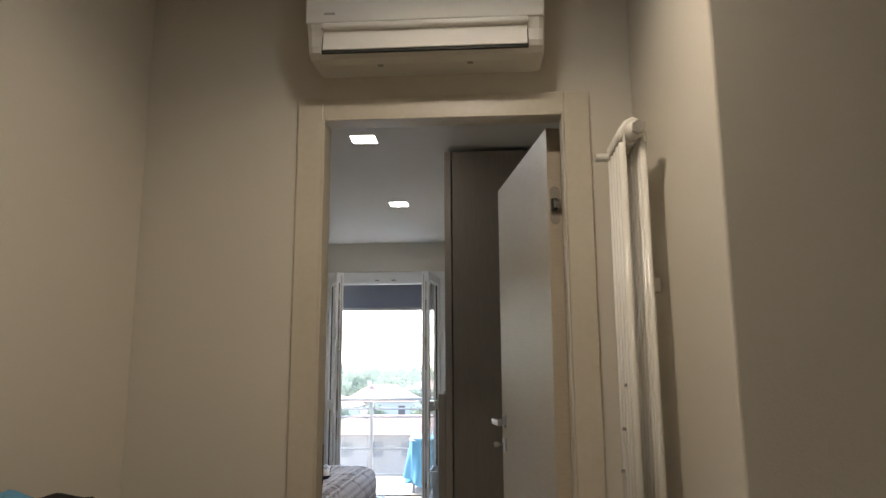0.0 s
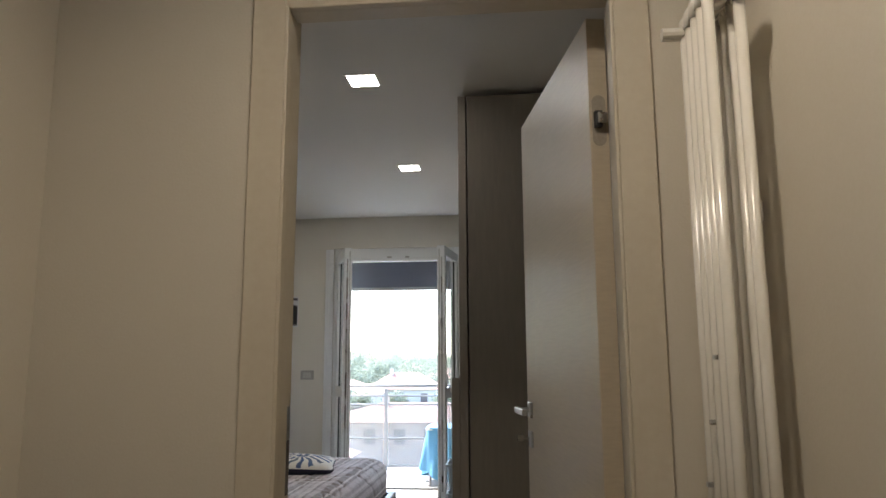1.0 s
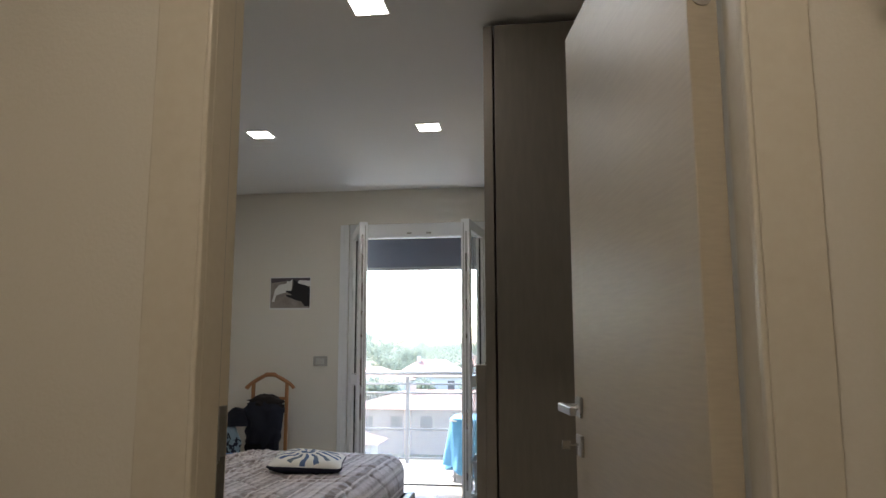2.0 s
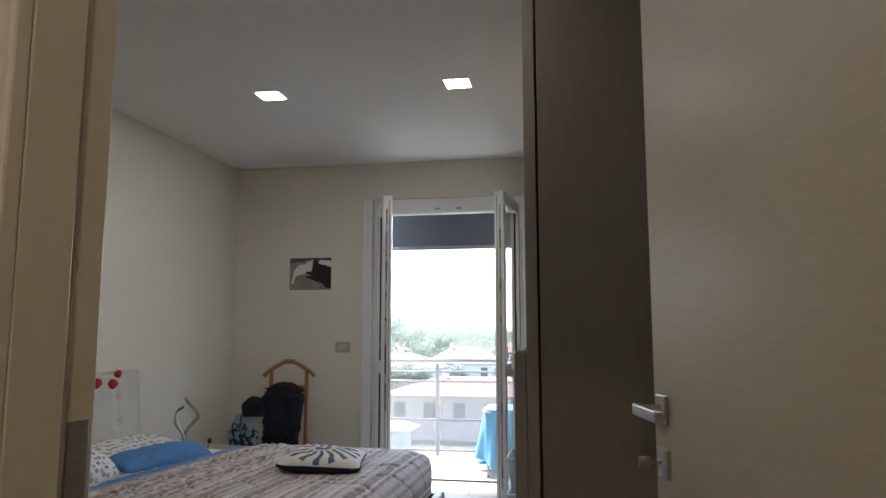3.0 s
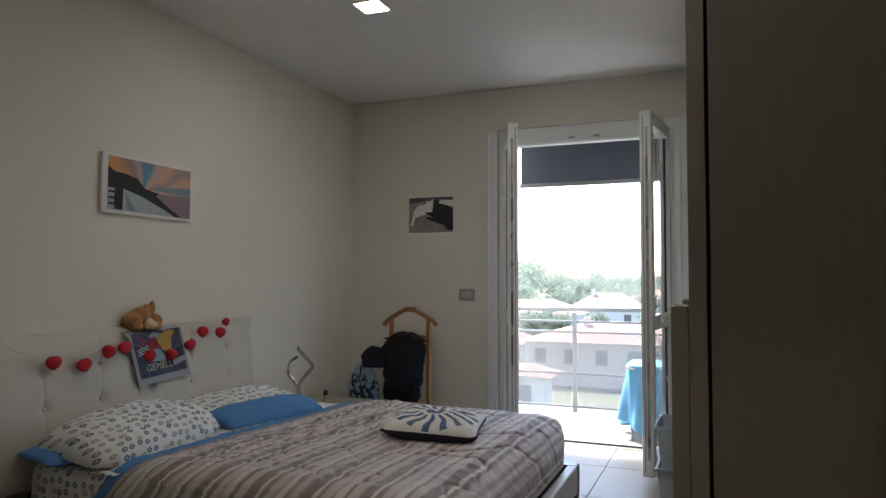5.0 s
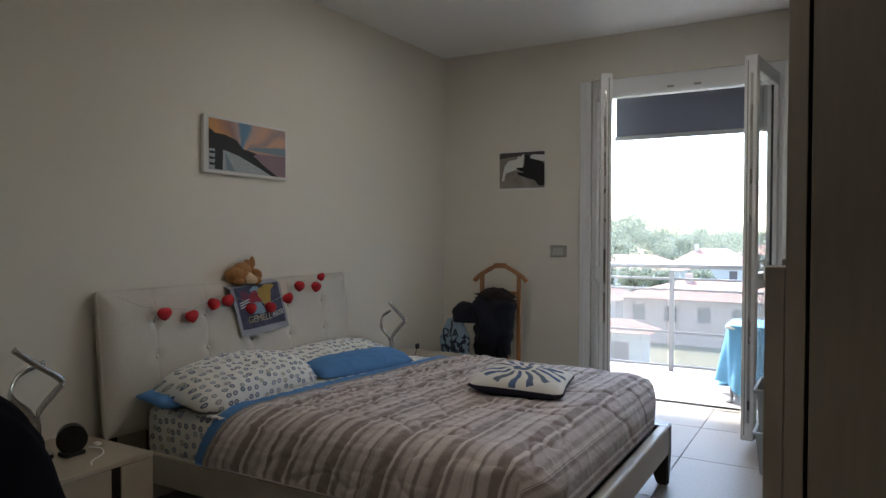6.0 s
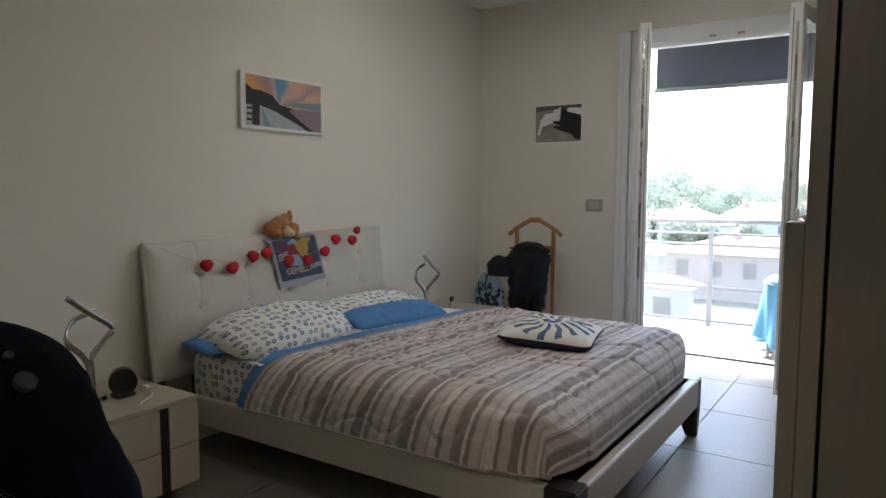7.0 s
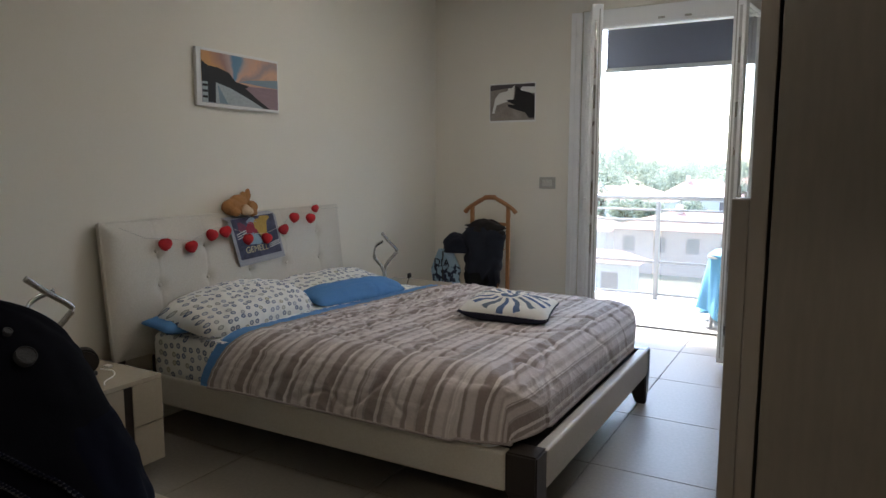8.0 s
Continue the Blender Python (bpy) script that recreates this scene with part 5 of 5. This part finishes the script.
def backpack():
    ob = empty("backpack", "bulging black and navy backpack standing on the desk", "backpack", at=(-1.060, 3.047, 0.765))
    nu, nv = 72, 48

    def skin(v, a, lift=0.0):
        """A place on the pouch: v from the bottom up, a round it."""
        k = math.sqrt(max(0.0, 1 - max(0, (v - 0.52) / 0.48) ** 2.4)) if v > 0.52 else 1.0
        k = max(k * (0.86 + 0.20 * math.sin(min(1, v * 2.2) * math.pi * 0.5)), 0.04)
        c, s = math.cos(a), math.sin(a)
        w = 1 + lift + 0.09 * math.exp(-((c - 0.45) ** 2 + (s + 0.89) ** 2) / 0.25 - ((v - 0.28) / 0.22) ** 2) + 0.06 * noise.noise(Vector((c * 1.5, s * 1.5, v * 3))) + 0.035 * noise.noise(Vector((c * 4, s * 4, v * 8))) + 0.012 * noise.noise(Vector((c * 9, s * 9, v * 13)))
        x = 0.215 * math.copysign(abs(c) ** 0.7, c) * min(k * 1.25, 1) * w * (1.50 - 1.62 * v + 0.36 * v * v) - 0.035 * v
        return Vector((x, 0.155 * math.copysign(abs(s) ** 0.8, s) * k * w, 0.283 * v))

    bm = bmesh.new()
    rings = [[bm.verts.new(skin(j / nv, 2 * math.pi * i / nu)) for i in range(nu)] for j in range(nv + 1)]
    for a, b in zip(rings, rings[1:]):
        for i in range(nu):
            bm.faces.new((a[i], a[(i + 1) % nu], b[(i + 1) % nu], b[i]))
    bm.faces.new(rings[0])
    bm.faces.new(rings[-1])
    part("body", bm, M_PACK, ob, "black nylon main pouch", True)
    # two toothed zips that curve down the side
    for a0, a1, v0, v1 in ((-0.22, 0.13, 0.50, 0.02), (-0.34, 0.0, 0.44, 0.02)):
        run = [skin(v0 + (v1 - v0) * t ** 1.3, a0 + (a1 - a0) * math.sin(t * math.pi / 2), 0.02) for t in [k / 40 for k in range(41)]]
        zipper = part("zip", tube(run, 0.0040, 6, flat=0.5), M_PACKNAVY, ob, "dark toothed zip")
        teeth = bmesh.new()
        for p in run[1:-1]:
            box(p.x - 0.0025, p.x + 0.0025, p.y - 0.0045, p.y + 0.0015, p.z - 0.0012, p.z + 0.0012, bm=teeth)
        part("teeth", teeth, M_BADGE, zipper)

    part("side_pocket", sheet(26, 18, lambda u, w: skin(0.03 + 0.42 * w, 0.20 + 0.95 * u, 0.045 * (1 - (2 * u - 1) ** 4) * (1 - (2 * w - 1) ** 4) - 0.004)), M_PACKNAVY, ob, "bulging navy side pocket", True)
    for c, r, n in (((0.0842, 0.047, 0.2125), 0.0136, Vector((0.735, 0.015, 0.678))), ((0.0550, 0.042, 0.2410), 0.0055, Vector((0.6, 0.067, 0.797)))):
        disc = part("badge", rod(Vector(c) - 0.012 * n, Vector(c) + 0.0035 * n, r, sides=24), M_BADGE, ob, "round grey rubber badge")
        side = n.cross(Vector((0, 1, 0))).normalized()
        part("rim", tube([Vector(c) + 0.0035 * n + r * 0.9 * (math.cos(q) * side + math.sin(q) * n.cross(side)) for q in [k * math.pi / 12 for k in range(25)]], 0.0012, 5), M_BADGE, disc)
    part("grab_loop", tube(smooth_line([(-0.08, 0.03, 0.262), (-0.05, 0.03, 0.292), (0.0, 0.03, 0.285), (0.01, 0.03, 0.255)], 6), 0.008, 8), M_PACK, ob, smooth=True)
    return ob


backpack()


# ---- stacked tubs by the balcony door ----
def tub(at, label):
    ob = empty("storage_tub", label, "storage box", "stacked plastic tubs", at=at)
    w, d, h, t = 0.13, 0.17, 0.215, 0.003
    bm = bmesh.new()
    o = [[bm.verts.new((sx * w * k, sy * d * k, z)) for sx, sy in ((-1, -1), (1, -1), (1, 1), (-1, 1))] for k, z in ((0.84, 0.0), (1.0, h), (0.975, h), (0.82, 0.004))]
    for a, b in zip(o, o[1:]):
        for i in range(4):
            bm.faces.new((a[i], a[(i + 1) % 4], b[(i + 1) % 4], b[i]))
    bm.faces.new(o[0])
    bm.faces.new(o[-1])
    part("body", bm, M_BASKET, ob)
    bm = bmesh.new()
    for x0, x1, y0, y1 in ((-w - 0.012, w + 0.012, -d - 0.012, -d + 0.002), (-w - 0.012, w + 0.012, d - 0.002, d + 0.012), (-w - 0.012, -w + 0.002, -d, d), (w - 0.002, w + 0.012, -d, d)):
        box(x0, x1, y0, y1, h - 0.012, h + 0.004, 0.003, bm=bm)
    part("rim", bm, M_BASKET, ob)
    return ob


tub((-0.375, 6.62, 0.0), "frosted plastic storage tub on the floor")
tub((-0.375, 6.62, 0.2155), "frosted plastic storage tub stacked on another")
heap("dark_shoe_bag", "dark folded bag in the upper tub", "bag", (-0.365, 6.62, 0.40), (0.07, 0.09, 0.10), M_BLACKCLOTH, 4)
bpy.data.objects["dark_shoe_bag"].location.z = 0.222
bpy.data.objects["dark_shoe_bag"].scale = (1, 1, 2.2)


# ---- floor tiles ----
PITCH = 0.645
tm = bpy.data.meshes.new("tile")
bm = box(0.002, PITCH - 0.002, 0.002, PITCH - 0.002, -0.0055, 0.0, 0.0012, 1)
bm.to_mesh(tm)
bm.free()
nt, b, colour = base_of(M_TILE)
info = nt.nodes.new("ShaderNodeObjectInfo")
vary = nt.nodes.new("ShaderNodeMapRange")
vary.inputs["To Min"].default_value, vary.inputs["To Max"].default_value = 0.93, 1.05
nt.links.new(info.outputs["Random"], vary.inputs[0])
hsv = nt.nodes.new("ShaderNodeHueSaturation")
nt.links.new(vary.outputs[0], hsv.inputs["Value"])
nt.links.new(colour, hsv.inputs["Color"])
nt.links.new(hsv.outputs[0], b.inputs["Base Color"])
tm.materials.append(M_TILE)
for i in range(-4, 5):
    for j in range(-12, 2):
        x, y = -0.885 + i * PITCH, 6.55 + j * PITCH
        if y > YF + 0.30 or x > 2.0 or y < -1.4 or (y < 2.0 and x < -1.8) or (y > 2.7 and x > 0.5):
            continue
        t = new("tile", tm)
        t.location, t.parent = (x, y, 0), floor


# ---- cloth-covered table on the balcony ----
table = empty("balcony_table", "small folding table under a blue cloth on the balcony", "table", at=(-0.62, 8.25, -0.012))
part("tabletop", box(-0.24, 0.30, -0.24, 0.24, 0.535, 0.555, 0.004), M_PLASTIC, table)
for x in (-0.20, 0.26):
    for y in (-0.2, 0.2):
        part("leg", rod((x, y, 0), (x, y, 0.535), 0.014), M_RAIL, table)


def tablecloth():
    def place(u, v):
        a = 2 * math.pi * u
        c, s = math.cos(a), math.sin(a)
        sq = 1 / max(abs(c), abs(s))
        r = min(1.0, v * 1.6)
        hang = max(0, v - 0.62) / 0.38
        out = 1 + hang * (0.16 + 0.16 * math.sin(a * 9 + 1.0))
        k = sq * 0.6 + 0.4 if hang > 0 else sq
        return (0.03 + 0.28 * c * r * min(k, 1.3) * out, 0.25 * s * r * min(k, 1.3) * out, 0.560 - hang * (0.47 + 0.05 * math.sin(a * 3)))

    ob = mesh_ob("tablecloth", sheet(96, 26, place), M_CLOTH, smooth=True)
    ob.location = (-0.62, 8.25, -0.012)
    return tagged(ob, "light blue cloth hanging in folds over the balcony table", "tablecloth")


tablecloth()

# frosted panels in the railing
m_panel = bpy.data.materials.new("frosted_panel")
m_panel.use_nodes = True
pn = m_panel.node_tree
clear = pn.nodes.new("ShaderNodeBsdfTransparent")
mixs = pn.nodes.new("ShaderNodeMixShader")
mixs.inputs[0].default_value = 0.34
pn.nodes["Principled BSDF"].inputs["Base Color"].default_value = (0.32, 0.32, 0.32, 1)
pn.nodes["Principled BSDF"].inputs["Roughness"].default_value = 0.4
pn.links.new(clear.outputs[0], mixs.inputs[1])
pn.links.new(pn.nodes["Principled BSDF"].outputs[0], mixs.inputs[2])
pn.links.new(mixs.outputs[0], pn.nodes["Material Output"].inputs[0])
for ob in list(bpy.data.objects):
    if ob.name == "balcony_railing":
        for k in range(4):
            x = -2.015 + k
            part("panel", box(x - 0.39, x + 0.54, -0.004, 0.004, 0.05, 0.72), m_panel, ob, "frosted glass panel")


# ---- hillside town ----
M_GRASS = mat("meadow", (0.13, 0.14, 0.09), 0.95, vary=0.2, scale=0.08, grain=3, bump=0.3, fine=0.1, dark=(0.14, 0.12, 0.06))
# Leaf colour paler than real foliage: distant haze is mixed into the base colour.
M_HAZE_LEAVES = mat("haze_paled_foliage", (0.30, 0.335, 0.255), 0.8, vary=0.25, scale=0.5, grain=8, fine=0.12)
nt, b, colour = base_of(M_HAZE_LEAVES)
tl, ms = nt.nodes.new("ShaderNodeBsdfTranslucent"), nt.nodes.new("ShaderNodeMixShader")
ms.inputs[0].default_value = 0.5
nt.links.new(colour, tl.inputs[0])
nt.links.new(b.outputs[0], ms.inputs[1])
nt.links.new(tl.outputs[0], ms.inputs[2])
nt.links.new(ms.outputs[0], nt.nodes["Material Output"].inputs[0])
M_BARK = mat("bark", (0.12, 0.08, 0.05), 0.9, vary=0.2, scale=3)
M_ROOF = mat("terracotta_roof", (0.34, 0.185, 0.135), 0.85, vary=0.15, scale=0.8, grain=12, fine=0.1)
M_STUCCO = mat("stucco", (0.44, 0.34, 0.29), 0.9, vary=0.06, scale=0.6, grain=10)
M_STUCCO_W = mat("white_stucco", (0.50, 0.475, 0.45), 0.9, vary=0.05, scale=0.6, grain=10)
M_SHUTTER = mat("grey_brown_shutter", (0.13, 0.105, 0.095), 0.7, vary=0.1, scale=3)


def ground_z(x, y):
    hill = 1 / (1 + math.exp(-(y - 150) / 22))
    left = 1 / (1 + math.exp(max(-30, min(30, (x + 0.20 * y) / (0.05 * y + 1)))))
    return -9.0 + hill * (7.0 + 3.2 * left) + 0.5 * noise.noise(Vector((x * 0.03, y * 0.03, 0)))


bm = sheet(60, 70, lambda u, v: (-1500 + 3000 * (0.5 + 4 * (u - 0.5) ** 3), 6 + 2000 * v ** 3, ground_z(-1500 + 3000 * (0.5 + 4 * (u - 0.5) ** 3), 6 + 2000 * v ** 3)))
tagged(mesh_ob("ground", bm, M_GRASS, smooth=True), "sunlit green and straw hillside meadow", "ground", kind="structure")


def house(x, y, w, d, eaves, ridge, label, wall=M_STUCCO, floors=1, cols=3, base=None):
    """A house whose front faces the balcony; heights are above the ground there."""
    z = ground_z(x, y) if base is None else base
    ob = empty("house", label, "house", "houses on the slope", at=(x, y, z))
    part("wall", box(-w / 2, w / 2, 0, d, -3.0, eaves), wall, ob)
    bm = bmesh.new()
    o = 0.6
    e = [bm.verts.new(p) for p in ((-w / 2 - o, -o, eaves), (w / 2 + o, -o, eaves), (w / 2 + o, d + o, eaves), (-w / 2 - o, d + o, eaves))]
    r = [bm.verts.new(p) for p in ((-w / 2 + min(d / 2, w * 0.3), d / 2, ridge), (w / 2 - min(d / 2, w * 0.3), d / 2, ridge))]
    bm.faces.new((e[0], e[1], r[1], r[0]))
    bm.faces.new((e[1], e[2], r[1]))
    bm.faces.new((e[2], e[3], r[0], r[1]))
    bm.faces.new((e[3], e[0], r[0]))
    bm.faces.new(e)
    roof = part("roof", bm, M_ROOF, ob, "low hipped terracotta roof")
    part("chimney", box(-w * 0.2 - 0.3, -w * 0.2 + 0.3, d * 0.4, d * 0.4 + 0.6, eaves, ridge + 0.6), wall, roof)
    for f in range(floors):
        for c in range(cols):
            cx = -w / 2 + w * (c + 0.5) / cols
            cz = eaves - 1.35 - 2.8 * f
            win = part("window", box(cx - 0.55, cx + 0.55, -0.03, 0.06, cz - 0.7, cz + 0.7), M_SHUTTER, ob)
            part("sill", box(cx - 0.7, cx + 0.7, -0.14, -0.031, cz - 0.82, cz - 0.71), wall, win)
    return ob


house(-13.6, 46, 5.6, 2.0, 3.7, 4.4, "small white house with a hipped roof down the slope", M_STUCCO_W, 1, 2)
house(-9.0, 66, 17.0, 9.0, 4.1, 5.6, "long pale house with shuttered windows and tiled roof", M_STUCCO, 1, 6)
house(-17.5, 112, 11, 9, 4.0, 6.6, "pale house with a broad tiled roof up the slope", M_STUCCO_W, 1, 3)
house(-28.0, 104, 16, 9, 3.8, 5.8, "wide pale house behind the trees", M_STUCCO_W, 1, 4)
house(-11.5, 140, 10, 8, 3.5, 5.2, "small house high on the hillside", M_STUCCO_W, 1, 3)
house(-24.0, 74, 7, 7, 2.8, 4.2, "pale house beside the road", M_STUCCO_W, 1, 2)


def crown(bm, c, r, n, rng, leaf):
    """Loose leaf clumps in an uneven ball of radius r."""
    for _ in range(n):
        d = Vector((rng.gauss(0, 1), rng.gauss(0, 1), rng.gauss(0, 1))).normalized()
        k = rng.random() ** 0.4 * (1 + 0.4 * noise.noise(d * 2 + Vector(c)))
        p = Vector(c) + Vector((d.x * r[0], d.y * r[1], d.z * r[2])) * k
        a, b = Vector((rng.gauss(0, 1), rng.gauss(0, 1), rng.gauss(0, 1))).normalized(), Vector((rng.gauss(0, 1), rng.gauss(0, 1), rng.gauss(0, 1))).normalized()
        s = leaf * (0.6 + 0.8 * rng.random())
        bm.faces.new([bm.verts.new(p + s * (u * a + v * b)) for u, v in ((-1, 0), (0, -1), (1, 0), (0, 1))])


def tree(x, y, h, w, seed, slim=False, label="broad green tree among the houses"):
    rng = random.Random(seed)
    ob = empty("tree", label, "tree", "trees on the slope", at=(x, y, ground_z(x, y)))
    bm = rod((0, 0, -0.5), (0.1, 0, h * 0.6), 0.05 * h, 0.02 * h, 8)
    for k in range(5):
        a = k * 2.4
        rod((0.05, 0, h * (0.3 + 0.05 * k)), (w * 0.35 * math.cos(a), w * 0.35 * math.sin(a), h * (0.5 + 0.07 * k)), 0.018 * h, 0.006 * h, 6, bm=bm)
    part("trunk", bm, M_BARK, ob)
    bm = bmesh.new()
    if slim:
        crown(bm, (0, 0, h * 0.55), (w / 2, w / 2, h * 0.45), 900, rng, 0.13)
    else:
        for _ in range(7):
            crown(bm, (rng.uniform(-0.28, 0.28) * w, rng.uniform(-0.28, 0.28) * w, h * rng.uniform(0.45, 0.82)), (w * 0.24, w * 0.24, h * 0.17), 260, rng, 0.018 * h + 0.05)
    part("crown", bm, M_HAZE_LEAVES, ob)
    return ob


for k, (x, y, h, w, slim) in enumerate([(-21.5, 86, 6.5, 5.5, False), (-19.3, 90, 6, 5, False), (-26.5, 92, 8.5, 2.2, True), (-24.0, 98, 5, 5, False), (-30.5, 95, 6, 5.5, False), (-15.0, 96, 5.5, 5, False),
                                         (-18.5, 124, 6, 2.4, True), (-13.5, 126, 5, 4.5, False), (-28.5, 62, 4, 4, False), (-20.5, 58, 3.2, 3.5, False), (-9.5, 104, 5, 5, False), (-34.0, 120, 8, 7, False)]):
    tree(x, y, h, w, 40 + k, slim, "slender pale green poplar on the slope" if slim else "broad green tree among the houses")


def woods():
    rng = random.Random(7)
    bm = bmesh.new()
    for _ in range(190):
        y = rng.uniform(135, 230)
        x = -y * rng.uniform(0.04, 0.40)
        left = x / y < -0.24
        h = rng.uniform(3.4, 5.8) * (1.6 if left and rng.random() < 0.6 else 1.0)
        crown(bm, (x, y, ground_z(x, y) + h * 0.5), (h * 0.45, h * 0.45, h * 0.5), 430, rng, 0.032 * h)
    me = bpy.data.meshes.new("woods")
    bm.to_mesh(me)
    bm.free()
    me.materials.append(M_HAZE_LEAVES)
    return tagged(new("woods", me), "green woods along the hilltop, haze mixed into the leaf colour", "woods", kind="stuff")


woods()
